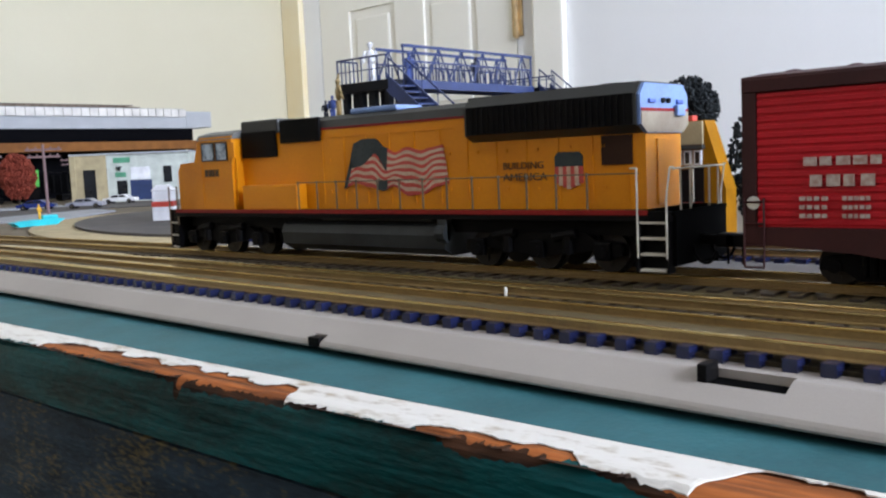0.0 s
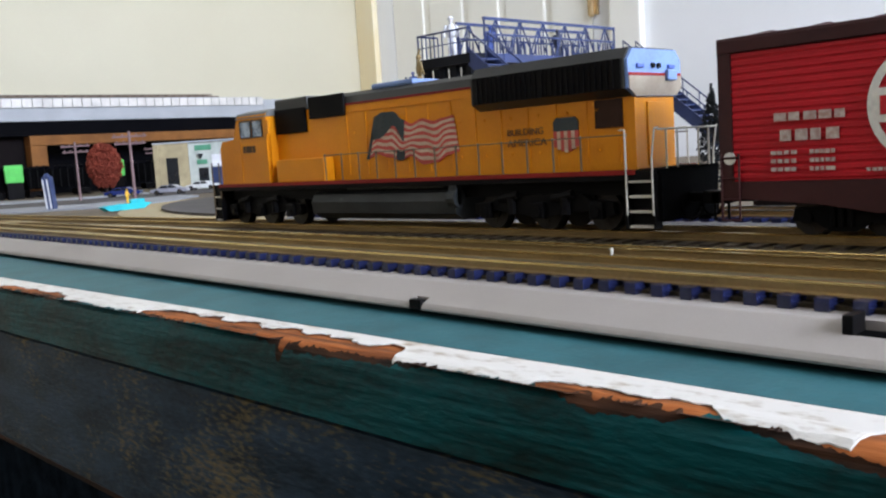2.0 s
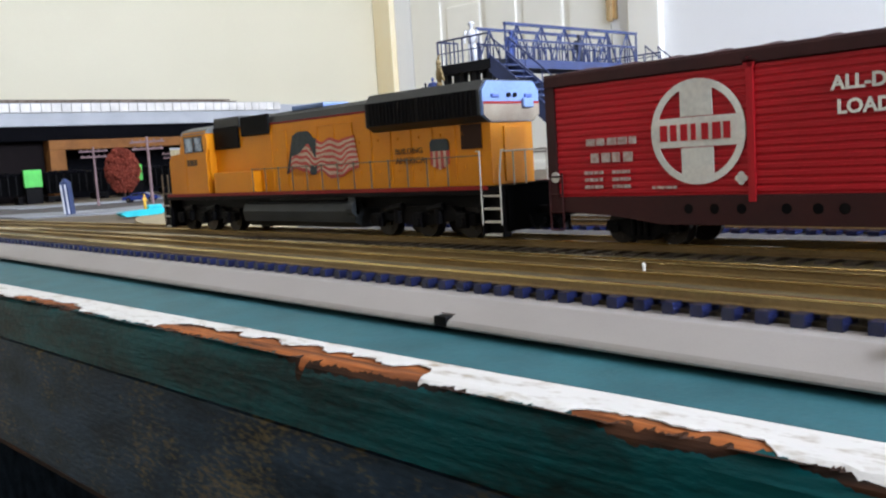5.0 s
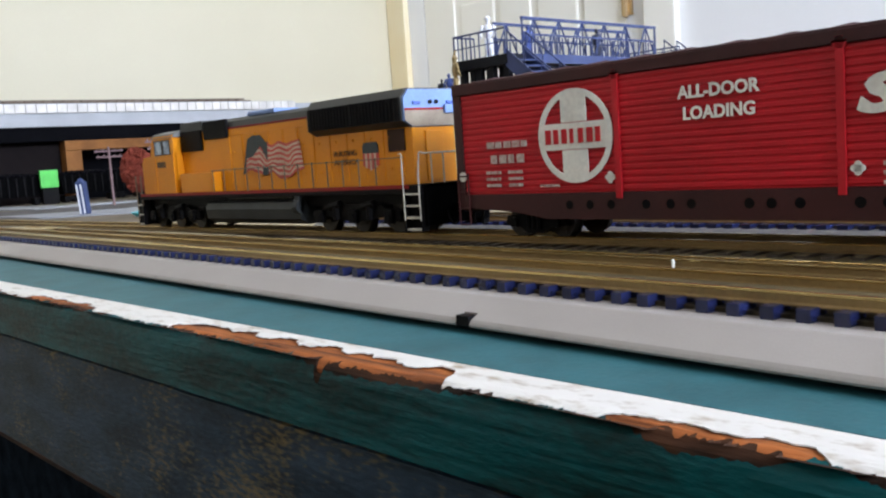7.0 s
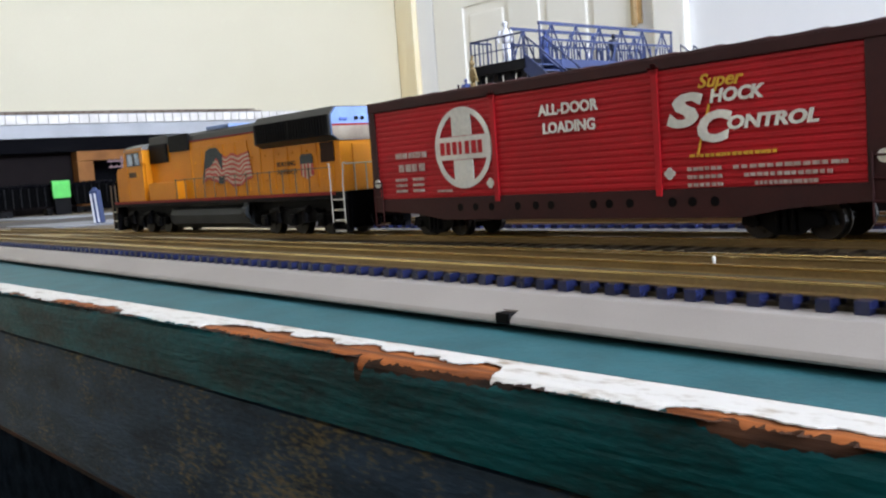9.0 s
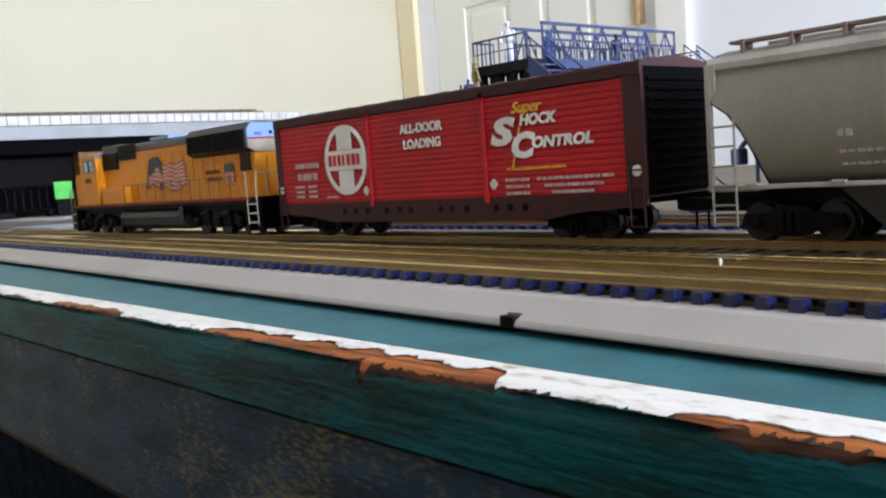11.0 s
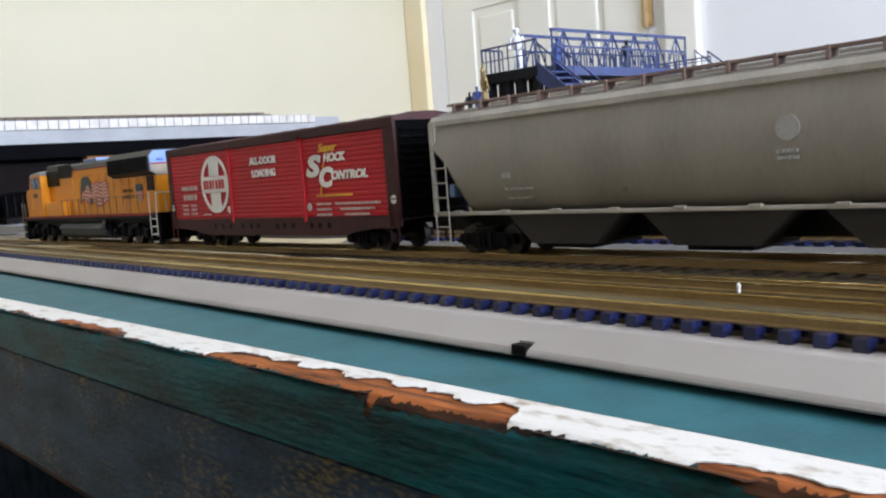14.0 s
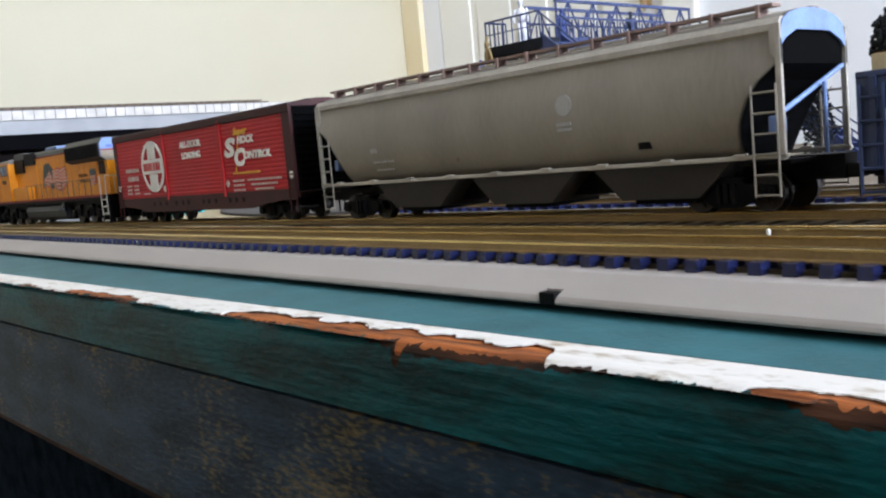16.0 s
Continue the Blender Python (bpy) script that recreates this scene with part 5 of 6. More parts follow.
def motions():
    for car, x in TRAIN:
        walk(car, [(t, pose(x - s, 0, RZ)) for t, s in RUN])
    # wheels roll: small turns of less than a quarter between rows
    ts, ss = [t for t, _ in RUN], [s for _, s in RUN]
    steps = [i * 4 / 30 for i in range(121)]
    for ob, x, r in WHEELS:
        walk(ob, [(t, pose(x, 0, r, 0, -math.degrees(float(np.interp(t, ts, ss)) / r), 0)) for t in steps])


# ---- the footbridge behind the train ----
def footbridge():
    c = thing("footbridge", pose(-0.3185, 0.226, 0), "blue plastic model footbridge with lattice sides and stairs", "bridge")
    L, W, zd, zt = 0.155, 0.026, 0.1030, 0.1286
    for x in (0.0, -W):
        b = B()
        box(b, x - 0.0009, x + 0.0009, 0, L, zt - 0.0020, zt)
        box(b, x - 0.0011, x + 0.0011, -0.002, L + 0.002, zd - 0.0050, zd + 0.0010)
        box(b, x - 0.0007, x + 0.0007, 0, L, (zd + zt) / 2 + 0.0005, (zd + zt) / 2 + 0.0018)
        for y in (0.0007, L - 0.0007):
            tube(b, (x, y, zd), (x, y, zt), 0.0010, 4)
        n = 6
        for i in range(n):
            a, e = L * i / n, L * (i + 1) / n
            m = (a + e) / 2
            tube(b, (x, a, zd), (x, m, zt - 0.001), 0.0008, 4)
            tube(b, (x, m, zt - 0.001), (x, e, zd), 0.0008, 4)
            tube(b, (x, m, zd), (x, m, zt), 0.0006, 4)
        part("lattice_side", b, "bridge", c)
        for i in range(24):
            y = L * (i + 0.5) / 24
            part("baluster", box(B(), x - 0.0004, x + 0.0004, y - 0.0004, y + 0.0004, zd, (zd + zt) / 2), "bridge", c)
    block("deck", "bridge_dark", c, -W, 0, -0.002, L + 0.002, zd - 0.0030, zd - 0.0005)
    for y0, y1 in ((-0.022, -0.002), (L + 0.002, L + 0.026)):
        b = B()
        box(b, -W - 0.018, 0.006, y0, y1, zd - 0.0065, zd)
        part("landing", b, "bridge_dark", c, "dark landing platform")
        b = B()
        top = zd + (0.0165 if y0 < 0 else 0.0105)
        ys = y0 if y0 < 0 else y1
        for i in range(7):
            x = -W - 0.017 + i * (W + 0.022) / 6
            part("baluster", tube(B(), (x, ys, zd), (x, ys, top), 0.0005, 5), "bridge", c)
        tube(b, (-W - 0.017, ys, top), (0.005, ys, top), 0.0007, 5)
        tube(b, (-W - 0.017, ys, zd + 0.008), (0.005, ys, zd + 0.008), 0.0004, 5)
        for i in range(6):
            y = y0 + (y1 - y0) * i / 5
            part("baluster", tube(B(), (-W - 0.0175, y, zd), (-W - 0.0175, y, top), 0.0005, 5), "bridge", c)
        tube(b, (-W - 0.0175, y0, top), (-W - 0.0175, y1, top), 0.0007, 5)
        part("railing", b, "bridge", c)
        for x in (-W - 0.014, -W + 0.002, -0.012, 0.002):
            for y in (y0 + 0.005, y1 - 0.005):
                part("post", box(B(), x - 0.0022, x + 0.0022, y - 0.0022, y + 0.0022, 0.001, zd - 0.0065), "bridge_dark" if y0 < 0 else "bridge", c)
        # stairs go down along +x
        st = B()
        n = 22
        for s in (0.001, 0.019):
            yy = y0 + s
            prism(st, [(0.004, zd + 0.004), (0.004, zd - 0.008), (0.006 + (zd - 0.009) * 1.22, 0.0012), (0.010 + zd * 1.22, 0.0012)], "y", yy - 0.0006, yy + 0.0006)
            prism(st, [(0.006, zd + 0.0150), (0.006, zd + 0.0138), (0.006 + zd * 1.22, 0.0148), (0.006 + zd * 1.22, 0.0160)], "y", yy - 0.0005, yy + 0.0005)
            for i in range(10):
                x = 0.006 + zd * 1.22 * i / 9
                z = zd * (1 - i / 9)
                tube(st, (x, yy, max(z, 0.001)), (x, yy, z + 0.0145), 0.0005, 4)
        stair = part("stair", st, "bridge", c)
        for i in range(n):
            z = zd * (1 - (i + 1) / (n + 1))
            x = 0.006 + (zd - z) * 1.22
            part("tread", box(B(), x - 0.0032, x + 0.0032, y0 + 0.001, y0 + 0.019, z - 0.001, z), "bridge", stair)


footbridge()


def figure(m, material, label, pose_arm=0.0, height=0.0200, head="skin"):
    """A small plain plastic figure, one mesh."""
    bm = B()
    h = height
    for s in (-1, 1):
        tube(bm, (s * 0.055 * h, 0, 0), (s * 0.05 * h, 0, 0.47 * h), 0.055 * h, 8, 0.06 * h)
        box(bm, s * 0.055 * h - 0.05 * h, s * 0.055 * h + 0.05 * h, -0.09 * h, 0.05 * h, 0, 0.04 * h)
        up = pose_arm if s > 0 else 0.0
        sh = Vector((s * 0.13 * h, 0, 0.80 * h))
        el = sh + Vector((s * 0.06 * h, -0.02 * h, (-0.17 + 0.34 * up) * h))
        tube(bm, sh, el, 0.035 * h, 6)
        tube(bm, el, el + Vector((-s * 0.02 * h, -0.05 * h, (-0.14 + 0.30 * up) * h)), 0.03 * h, 6)
    ball(bm, (0, 0, 0.65 * h), 0.135 * h, 0.085 * h, 0.20 * h, 2)
    tube(bm, (0, 0, 0.82 * h), (0, 0, 0.88 * h), 0.04 * h, 6)
    ball(bm, (0, 0, 0.93 * h), 0.06 * h, 0.07 * h, 0.075 * h, 2)
    if head == "hat":
        tube(bm, (0, 0, 0.95 * h), (0, 0, 0.965 * h), 0.095 * h, 12)
        ball(bm, (0, 0, 0.97 * h), 0.07 * h, 0.075 * h, 0.055 * h, 2)
    ob = part("figurine", bm, material, None, smooth=True)
    ob.matrix_world = m
    return tagged(ob, label, "figurine")


figure(pose(-0.3370, 0.2130, 0.1031, 0, 0, 30), "fig_white", "white plastic figurine in a hard hat on the landing", head="hat", height=0.0272)
figure(pose(-0.3290, 0.2440, 0.1026, 0, 0, 80), "fig_blue", "blue plastic figurine standing on the footbridge", height=0.0225)
figure(pose(-0.3300, 0.3220, 0.1026, 0, 0, 70), "fig_dark", "dark plastic figurine standing on the footbridge", height=0.0235)


def terrace():
    c = thing("terrace_building", pose(-0.40, 0.235, 0.0012), "plain brown flat-roofed model building with a terrace", "building")
    block("house_shell", "cream_wall", c, -0.050, 0.040, -0.045, 0.045, 0, 0.074)
    block("roof", "loco_grey", c, -0.052, 0.042, -0.047, 0.047, 0.074, 0.0768, 0.0005)
    u = thing("parasol", pose(-0.3780, 0.2360, 0.0782), "small grey parasol on a thin pole", "parasol")
    b = B()
    tube(b, (0, 0, 0), (0, 0, 0.026), 0.0006, 6)
    part("pole", b, "hop", u)
    b = B()
    tube(b, (0, 0, 0.0245), (0, 0, 0.0280), 0.0115, 10, 0.001)
    part("canopy", b, "hop", u)
    part("foot", tube(B(), (0, 0, -0.0002), (0, 0, 0.001), 0.004, 10), "hop", u)


terrace()
figure(pose(-0.3560, 0.1985, 0.0780, 0, 0, 150), "fig_tan", "tan plastic figurine with raised arms on the terrace", 1.0, height=0.0290)
figure(pose(-0.3700, 0.2050, 0.0780, 0, 0, 20), "fig_blue", "blue plastic figurine on the terrace", height=0.0185)
figure(pose(-0.3830, 0.2100, 0.0780, 0, 0, 60), "fig_dark", "dark plastic figurine on the terrace", height=0.0160)


def yellow_house():
    c = thing("model_house", pose(-0.0620, 0.140, 0.0012), "yellow model house with a steep side and a tan front", "house")
    b = B()
    prism(b, [(-0.020, 0.0), (-0.020, 0.0575), (0.0055, 0.0575), (0.0150, 0.0270), (0.0150, 0.0)], "y", 0.0, 0.011)
    part("house_shell", b, "yellow_far", c, "yellow walls")
    part("fascia_board", box(B(), -0.021, 0.0050, -0.0012, 0.0002, 0.0470, 0.0572, 0.0003), "tan", c, "tan board under the eave")
    part("eave", box(B(), -0.021, 0.0056, -0.0030, 0.0, 0.0448, 0.0468, 0.0003), "loco_grey", c)
    part("ground_floor", box(B(), -0.0205, 0.0050, -0.0010, 0.0002, 0.0, 0.0375), "dark_wood", c)
    for i in range(5):
        x = -0.0185 + i * 0.0048
        w = part("window", box(B(), x, x + 0.0036, -0.0014, 0.0, 0.0378, 0.0444, 0.0002), "fig_white", c, "white framed window")
        part("pane", box(B(), x + 0.0008, x + 0.0028, -0.0016, -0.0012, 0.0385, 0.0437), "window_dark", w)
    part("chimney", box(B(), -0.004, -0.001, 0.002, 0.007, 0.0570, 0.0600, 0.0003), "flag_red", c)


yellow_house()


# ---- trees ----
def tree(m, height, width, leaf, label, seed, conifer=False, mid=0.57, clumps=2200):
    c = thing("tree", m, label, "tree")
    rnd = random.Random(seed)
    b = B()
    tube(b, (0, 0, 0), (0.0006, 0, height * 0.55), height * 0.022, 8, height * 0.012)
    for i in range(9):
        a = i * 2.4
        z = height * (0.22 + 0.05 * i)
        tube(b, (0, 0, z), (width * 0.3 * math.cos(a), width * 0.3 * math.sin(a), z + height * 0.14), height * 0.009, 5, height * 0.003)
    part("trunk", b, "bark", c)
    seed_bm = B()
    bmesh.ops.create_icosphere(seed_bm, subdivisions=1, radius=1)
    seed_v = np.array([v.co[:] for v in seed_bm.verts])
    seed_f = np.array([[v.index for v in f.verts] for f in seed_bm.faces])
    seed_bm.free()
    vs, fs = [], []
    for i in range(clumps):
        while True:
            p = Vector((rnd.uniform(-1, 1), rnd.uniform(-1, 1), rnd.uniform(-1, 1)))
            if 0.3 < p.length < 1 + 0.16 * noise.noise(p * 3 + Vector((seed, 0, 0))):
                break
        wide = (1 - (p.z + 1) / 2) ** 0.8 + 0.05 if conifer else 1.0
        q = np.array((p.x * width / 2 * wide, p.y * width / 2 * wide, height * mid + p.z * height * (1 - mid)))
        r = width * rnd.uniform(0.022, 0.042)
        turn = np.array(Euler((rnd.random() * 6, rnd.random() * 6, 0)).to_matrix())
        fs.append(seed_f + len(vs) * len(seed_v))
        vs.append((seed_v * (1.3 * r, 0.9 * r, 0.55 * r)) @ turn.T + q)
    me = bpy.data.meshes.new("crown")
    me.from_pydata(np.concatenate(vs).tolist(), [], np.concatenate(fs).tolist())
    me.materials.append(M[leaf])
    new("crown", me).parent = c


tree(pose(-1.40, 0.430, 0.0015), 0.088, 0.056, "leaf_red", "rust red oval model tree beside the street", 3, clumps=5200)
tree(pose(-0.090, 0.195, 0.0015), 0.0815, 0.030, "leaf_dark", "dark round model tree behind the yellow house", 8, mid=0.80, clumps=2200)
tree(pose(-0.135, 0.200, 0.0015), 0.064, 0.022, "leaf_dark", "slim dark green model conifer behind the tracks", 9, True, clumps=900)
tree(pose(-0.040, 0.172, 0.0015), 0.064, 0.040, "leaf_dark", "low dark green model shrub behind the tracks", 4, clumps=900)


# ---- the village at the end of the layout ----
def pole(m, h=0.083):
    c = thing("utility_pole", m, "mauve-brown model utility pole with two crossarms", "utility pole", "utility poles")
    part("post", tube(B(), (0, 0, 0), (0, 0, h), 0.0018, 8, 0.0014), "pole", c)
    for z, w in ((h - 0.006, 0.019), (h - 0.014, 0.017)):
        b = B()
        box(b, -w, w, -0.0010, 0.0010, z - 0.0011, z + 0.0011)
        arm = part("crossarm", b, "pole", c)
        for k in (-0.85, -0.4, 0.4, 0.85):
            part("insulator", tube(B(), (k * w, 0, z + 0.001), (k * w, 0, z + 0.0034), 0.0008, 6), "pole", arm)
    return c


first_pole = pole(pose(-0.879, 0.231, 0.0015, 0, 0, 55))
for x, y, a in ((-1.153, 0.281, 62), (-1.500, 0.575, 58)):
    copy_thing(first_pole, pose(x, y, 0.0015, 0, 0, a))


def flat(name, material, outline, z0, z1, label):
    return tagged(part(name, prism(B(), outline, "z", z0, z1), material), label, name, kind="structure")


def oval(cx, cy, rx, ry, turn, n=40):
    c, s = math.cos(radians(turn)), math.sin(radians(turn))
    return [(cx + rx * math.cos(2 * math.pi * i / n) * c - ry * math.sin(2 * math.pi * i / n) * s, cy + rx * math.cos(2 * math.pi * i / n) * s + ry * math.sin(2 * math.pi * i / n) * c) for i in range(n)]


flat("ground", "tan", oval(-0.56, 0.240, 0.290, 0.160, -20), 0.0010, 0.0030, "tan sandy verge round the turning loop")
flat("road", "asphalt", oval(-0.55, 0.245, 0.255, 0.132, -20), 0.0030, 0.0050, "dark grey asphalt turning loop")
flat("ground", "street", oval(-0.56, 0.275, 0.10, 0.045, -20), 0.0050, 0.0064, "pale traffic island in the turning loop")
flat("pavement", "street", [(-1.10, 0.105), (-0.93, 0.105), (-0.80, 0.20), (-0.93, 0.34), (-1.02, 0.36), (-0.98, 0.22)], 0.0012, 0.0030, "pale grey model pavement")
flat("pavement", "street", [(-1.62, 0.20), (-1.30, 0.22), (-1.22, 0.42), (-1.30, 0.45), (-1.40, 0.30), (-1.62, 0.28)], 0.0012, 0.0028, "pale grey model pavement")
flat("road", "asphalt", [(-1.35, 0.10), (-1.12, 0.10), (-1.00, 0.25), (-1.05, 0.40), (-0.90, 0.52), (-1.15, 0.58), (-1.30, 0.45), (-1.2, 0.35)], 0.0010, 0.0024, "dark grey model road")


def boat():
    c = thing("rowing_boat", pose(-0.711, 0.140, 0.0032, 0, 0, 100), "bright aqua plastic model boat on the ground", "boat")
    b = B()
    prism(b, [(-0.026, 0.004), (-0.020, 0.0), (0.018, 0.0), (0.027, 0.005), (0.018, 0.0060), (-0.020, 0.0055)], "y", -0.0045, 0.0045)
    part("hull", b, "aqua", c)
    part("bow_deck", box(B(), 0.004, 0.020, -0.0042, 0.0042, 0.0055, 0.0095, 0.0015), "aqua", c)


boat()
figure(pose(-0.711, 0.143, 0.0088, 0, 0, 120), "ink_yellow", "yellow plastic figurine in the boat", height=0.0140)


def booth():
    c = thing("striped_post", pose(-0.902, 0.145, 0.0030, 0, -4, 40), "narrow navy and white striped model post", "post")
    part("core", box(B(), -0.0045, 0.0045, -0.0045, 0.0045, 0, 0.0360, 0.0006), "navy", c)
    for x in (-0.0030, 0.0018):
        part("stripe", box(B(), x - 0.0009, x + 0.0009, -0.0049, -0.0044, 0.001, 0.0330), "fig_white", c)
    part("cap", tube(B(), (0, 0, 0.0358), (0, 0, 0.0395), 0.0042, 8, 0.002), "navy", c)


booth()


def small_tower():
    c = thing("model_kiosk", pose(-0.585, 0.196, 0.0052, 0, 0, 45), "small white and red model kiosk with a stepped roof", "kiosk")
    part("base", box(B(), -0.009, 0.009, -0.008, 0.008, 0, 0.0120, 0.0005), "fig_white", c)
    part("band", box(B(), -0.0094, 0.0094, -0.0084, 0.0084, 0.0120, 0.0165, 0.0005), "flag_red", c)
    part("upper_storey", box(B(), -0.0085, 0.0085, -0.0075, 0.0075, 0.0165, 0.0260, 0.0005), "fig_white", c)
    part("roof", prism(B(), [(-0.0095, 0.0260), (0.0095, 0.0260), (0.004, 0.0310), (-0.004, 0.0310)], "y", -0.008, 0.008), "fig_white", c)


small_tower()


def model_car(m, paint, label):
    c = thing("model_car", m, label, "car", "model cars")
    b = B()
    prism(b, [(-0.026, 0.0035), (-0.0262, 0.0078), (-0.017, 0.0090), (-0.0095, 0.0135), (0.0075, 0.0138), (0.0155, 0.0095), (0.0255, 0.0085), (0.0260, 0.0035)], "y", -0.0098, 0.0098)
    bmesh.ops.bevel(b, geom=b.edges[:], offset=0.0008, segments=2, affect="EDGES")
    body = part("body", b, paint, c)
    b = B()
    for s in (-1, 1):
        prism(b, [(-0.0145, 0.0094), (-0.0088, 0.0127), (-0.0010, 0.0129), (-0.0010, 0.0094)], "y", s * 0.0099 - 0.0001, s * 0.0099 + 0.0001)
        prism(b, [(0.0002, 0.0094), (0.0002, 0.0129), (0.0068, 0.0130), (0.0120, 0.0096)], "y", s * 0.0099 - 0.0001, s * 0.0099 + 0.0001)
    part("side_glass", b, "window_dark", body)
    for x in (-0.0165, 0.0160):
        for s in (-1, 1):
            w = part("wheel", tube(B(), (x, s * 0.0075, 0.0036), (x, s * 0.0100, 0.0036), 0.0036, 14), "black", c)
            part("rim", tube(B(), (x, s * 0.0100, 0.0036), (x, s * 0.0103, 0.0036), 0.0020, 10), "steel", w)


model_car(pose(-1.200, 0.500, 0.0024, 0, 0, 40), "car_white", "white model car parked before the shop")
model_car(pose(-1.165, 0.350, 0.0024, 0, 0, 50), "car_blue", "dark blue model car on the street")
model_car(pose(-1.090, 0.385, 0.0024, 0, 0, 45), "car_grey", "silver grey model car on the street")


def shop():
    c = thing("shop_building", pose(-1.300, 0.565, 0.0012, 0, 0, 47), "cream and pale green model shop with dark windows", "building")
    for nm, mt, x0, x1 in (("cream_wing", "cream_wall", -0.086, -0.028), ("pale_wing", "pale_wall", -0.0275, 0.110)):
        part(nm, box(B(), x0, x1, -0.002 if "cream" in nm else 0.0, 0.08, 0, 0.0800), mt, c)
    part("roof", box(B(), -0.088, 0.112, -0.004, 0.082, 0.0802, 0.0830, 0.0005), "concrete", c)
    part("door", box(B(), -0.066, -0.046, -0.0030, -0.0022, 0.004, 0.056), "window_dark", c)
    part("corner_pilaster", box(B(), -0.0865, -0.078, -0.0055, -0.002, 0, 0.080), "cream_wall", c)
    part("shop_window", box(B(), -0.012, 0.005, -0.0010, -0.0002, 0.005, 0.036), "window_dark", c)
    part("shop_window", box(B(), 0.010, 0.046, -0.0010, -0.0002, 0.002, 0.036), "navy", c)
    part("shop_window", box(B(), 0.066, 0.080, -0.0010, -0.0002, 0.030, 0.058), "window_dark", c)
    part("poster", box(B(), 0.012, 0.044, -0.0012, -0.0002, 0.037, 0.058), "fig_white", c, "white poster")
    part("signboard", box(B(), -0.016, 0.012, -0.0012, -0.0002, 0.066, 0.075), "sign_green", c, "green signboard")
    part("signboard", box(B(), -0.014, 0.004, -0.0012, -0.0002, 0.042, 0.050), "sign_green", c)
    part("hanging_sign", tube(B(), (-0.006, -0.004, 0.060), (-0.006, -0.004, 0.052), 0.006, 3, 0.001), "window_dark", c)


shop()


def viaduct():
    c = thing("viaduct", pose(-1.75, 0.3, 0), "grey model viaduct with a white panelled parapet", "viaduct")
    y0, y1 = -0.75, 0.69
    part("girder", box(B(), -0.10, 0.0, y0, y1 + 0.035, 0.150, 0.1765, 0.001), "concrete", c, "grey girder")
    part("end_block", box(B(), -0.10, 0.0006, y1 + 0.001, y1 + 0.072, 0.152, 0.1900, 0.002), "concrete", c)
    n = 72
    for i in range(n):
        a = y0 + (y1 - y0) * i / n
        part("parapet_panel", box(B(), 0.0006, 0.0046, a + 0.0007, a + (y1 - y0) / n - 0.0007, 0.1770, 0.1945, 0.0008), "parapet", c)
    part("parapet_back", box(B(), -0.003, 0.0004, y0, y1, 0.1766, 0.1935), "parapet", c)
    # soffit coloured black in place of the shade below the girder
    part("soffit", box(B(), -0.12, -0.004, y0, y1 + 0.02, 0.122, 0.1498), "under", c, "underside painted black for shade")
    b = B()
    box(b, -0.075, -0.030, y0, y1 - 0.10, 0.1960, 0.2010)
    for i in range(70):
        a = y0 + (y1 - 0.12 - y0) * i / 70
        box(b, -0.080, -0.025, a, a + 0.009, 0.2010, 0.2030)
    for x in (-0.062, -0.043):
        box(b, x - 0.001, x + 0.001, y0, y1 - 0.11, 0.2030, 0.2062)
    part("upper_track", b, "track_brown", c, "brown track along the top")
    part("track_bed", box(B(), -0.095, -0.005, y0, y1, 0.1766, 0.1960), "concrete", c)
    # timber trestle under it
    part("beam", box(B(), -0.035, -0.002, 0.14, y1 + 0.05, 0.102, 0.1215, 0.001), "timber", c, "orange timber beam")
    for y in (0.14, y1 + 0.02):
        part("timber_leg", box(B(), -0.034, -0.003, y, y + 0.032, 0.0012, 0.1018, 0.001), "timber", c, "orange timber leg")
    part("side_board", box(B(), -0.06, -0.036, -0.10, 0.14, 0.0012, 0.1215, 0.001), "dark_wood", c)
    # black panel added where shade lies behind the wagons
    part("back_panel", box(B(), -0.115, -0.100, y0, y1 + 0.06, 0.0012, 0.1215), "under", c, "black panel standing in for shade under the viaduct")


viaduct()


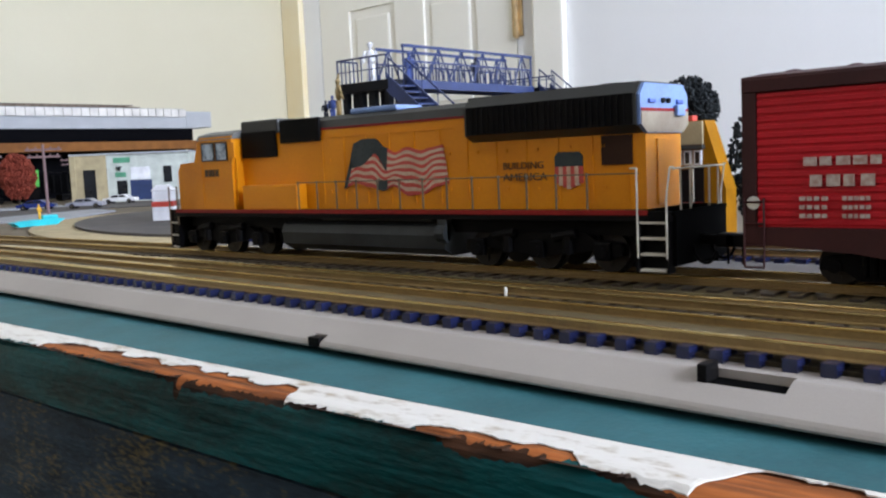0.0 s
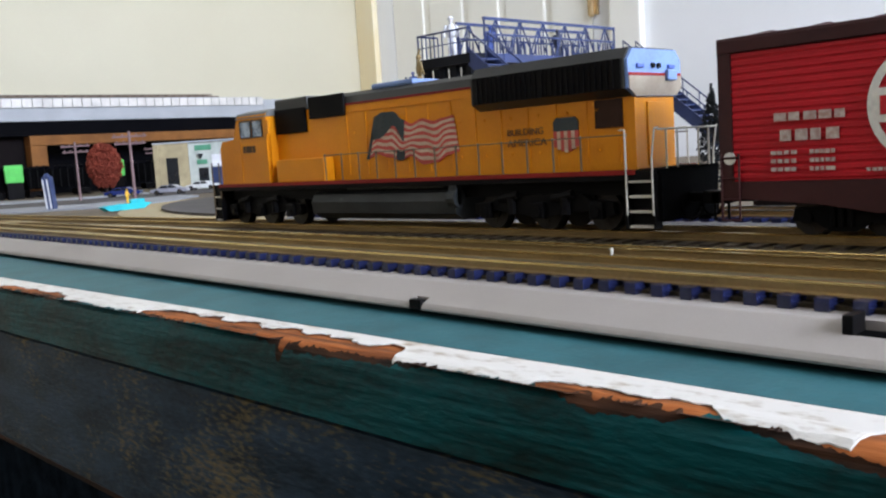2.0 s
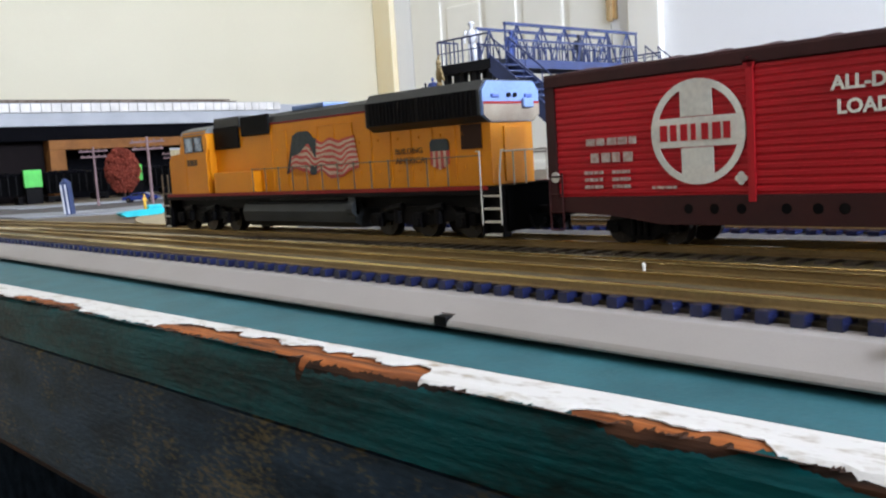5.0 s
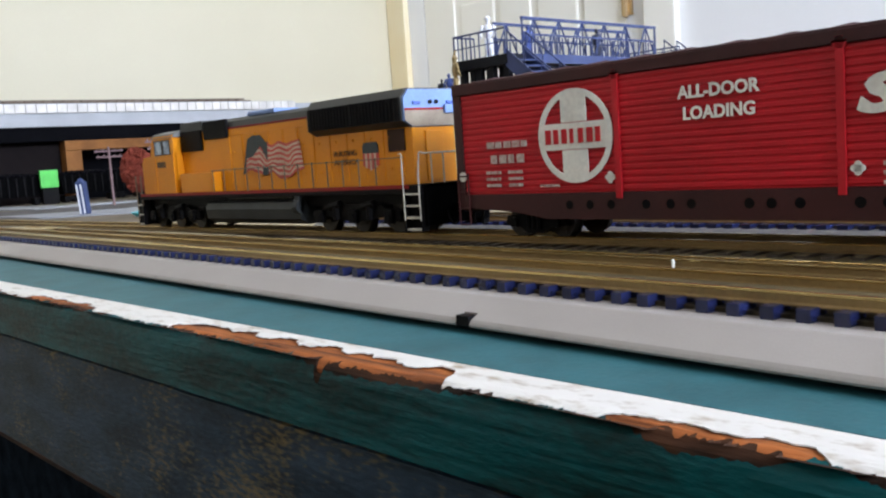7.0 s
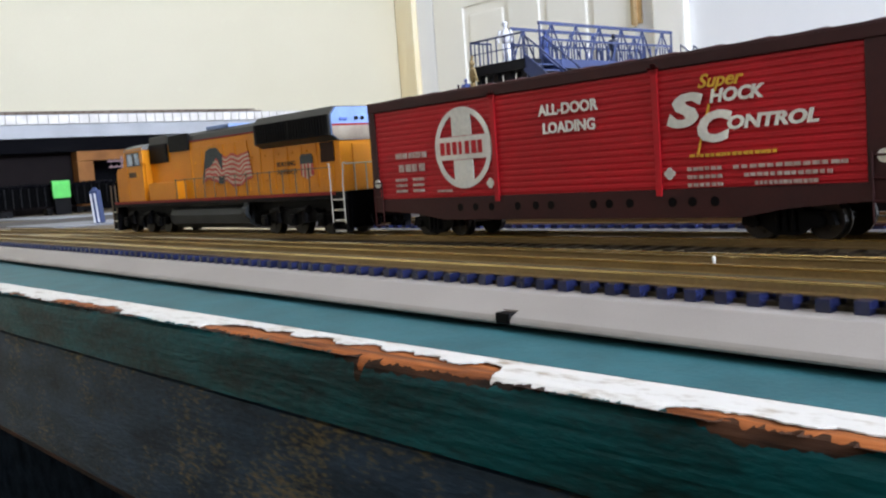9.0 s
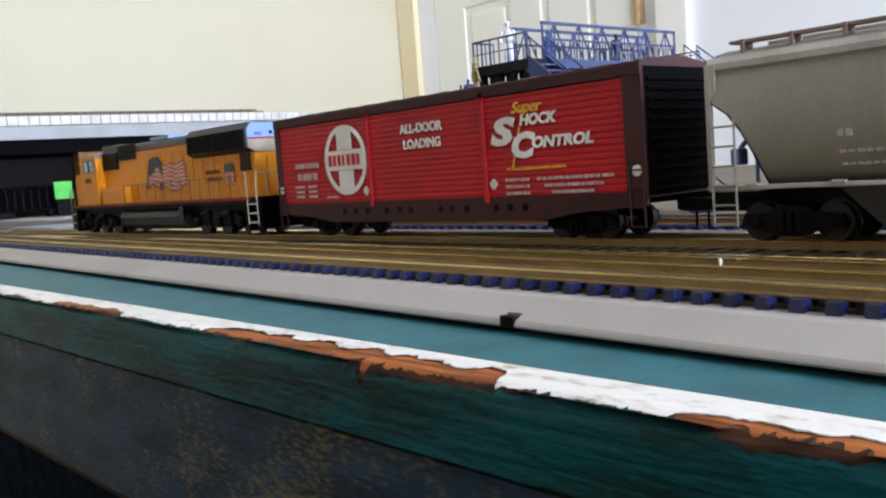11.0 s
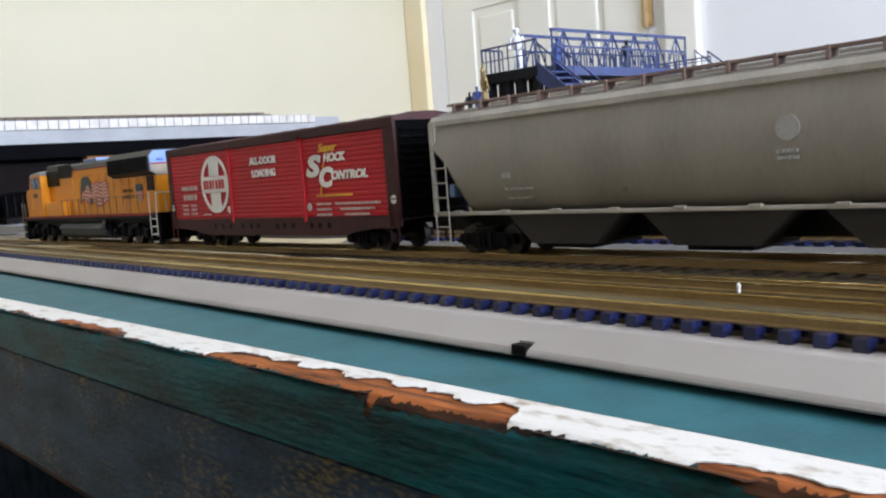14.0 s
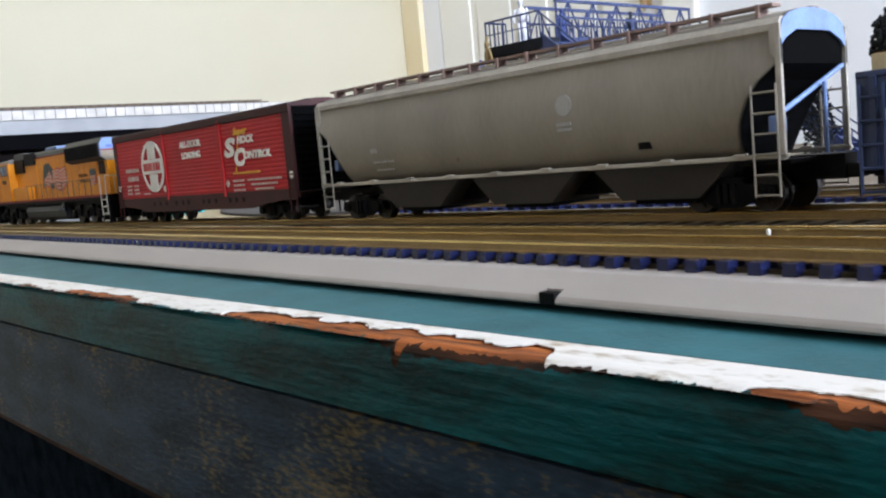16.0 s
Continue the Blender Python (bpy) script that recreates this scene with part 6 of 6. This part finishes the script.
def dark_wagons():
    """A row of black wagons under the viaduct."""
    c = thing("coal_wagon", pose(-1.64, 0.30, 0.0013, 0, 0, 90), "black model coal wagon under the viaduct", "freight car", "black wagons")
    b = B()
    prism(b, [(-0.060, 0.016), (0.060, 0.016), (0.066, 0.052), (-0.066, 0.052)], "y", -0.016, 0.016)
    part("body", b, "end_black", c)
    for i in range(9):
        x = -0.056 + i * 0.014
        part("rib", box(B(), x - 0.001, x + 0.001, 0.016, 0.0175, 0.017, 0.051), "black", c)
        part("rib", box(B(), x - 0.001, x + 0.001, -0.0175, -0.016, 0.017, 0.051), "black", c)
    b = B()
    for i in range(60):
        rnd = random.Random(i)
        ball(b, (rnd.uniform(-0.058, 0.058), rnd.uniform(-0.012, 0.012), 0.052 + rnd.uniform(0, 0.004)), 0.006, 0.005, 0.004, 1)
    part("coal_load", b, "under", c)
    for x in (-0.044, 0.044):
        b = B()
        box(b, x - 0.014, x + 0.014, -0.012, 0.012, 0.004, 0.012)
        for k in (-0.009, 0.009):
            tube(b, (x + k, -0.0125, 0.0055), (x + k, 0.0125, 0.0055), 0.0055, 12)
        part("bogie", b, "black", c)
    for k in (-3, -2, -1, 1, 2):
        copy_thing(c, pose(-1.64, 0.30 + k * 0.142, 0.0013, 0, 0, 90))
    for y in (0.352, 0.545):
        g = thing("green_container", pose(-1.608, y, 0.0013), "bright green plastic panel standing before the wagons", "panel")
        part("panel", box(B(), -0.003, 0.003, -0.016, 0.016, 0.030, 0.062, 0.001), "lime", g)
        part("stand", box(B(), -0.003, 0.003, -0.014, 0.014, 0.0, 0.030), "black", g)


dark_wagons()


# ---- ties, laid last ----
def lay_ties():
    for t, material, x0, x1, half, pitch, top, width, deep in TIES:
        bm = B()
        box(bm, -width / 2, width / 2, -half, half, top - deep, top)
        me = bpy.data.meshes.new("tie")
        bm.to_mesh(me)
        bm.free()
        me.materials.append(M[material])
        n = int((x1 - x0) / pitch)
        rnd = random.Random(5)
        for i in range(n):
            ob = new("tie", me)
            ob.parent = t
            ob.location = (x0 + (i + 0.5) * pitch, rnd.uniform(-0.0002, 0.0002), 0)
            ob.rotation_euler = (0, 0, rnd.uniform(-0.01, 0.01))


lay_ties()
motions()
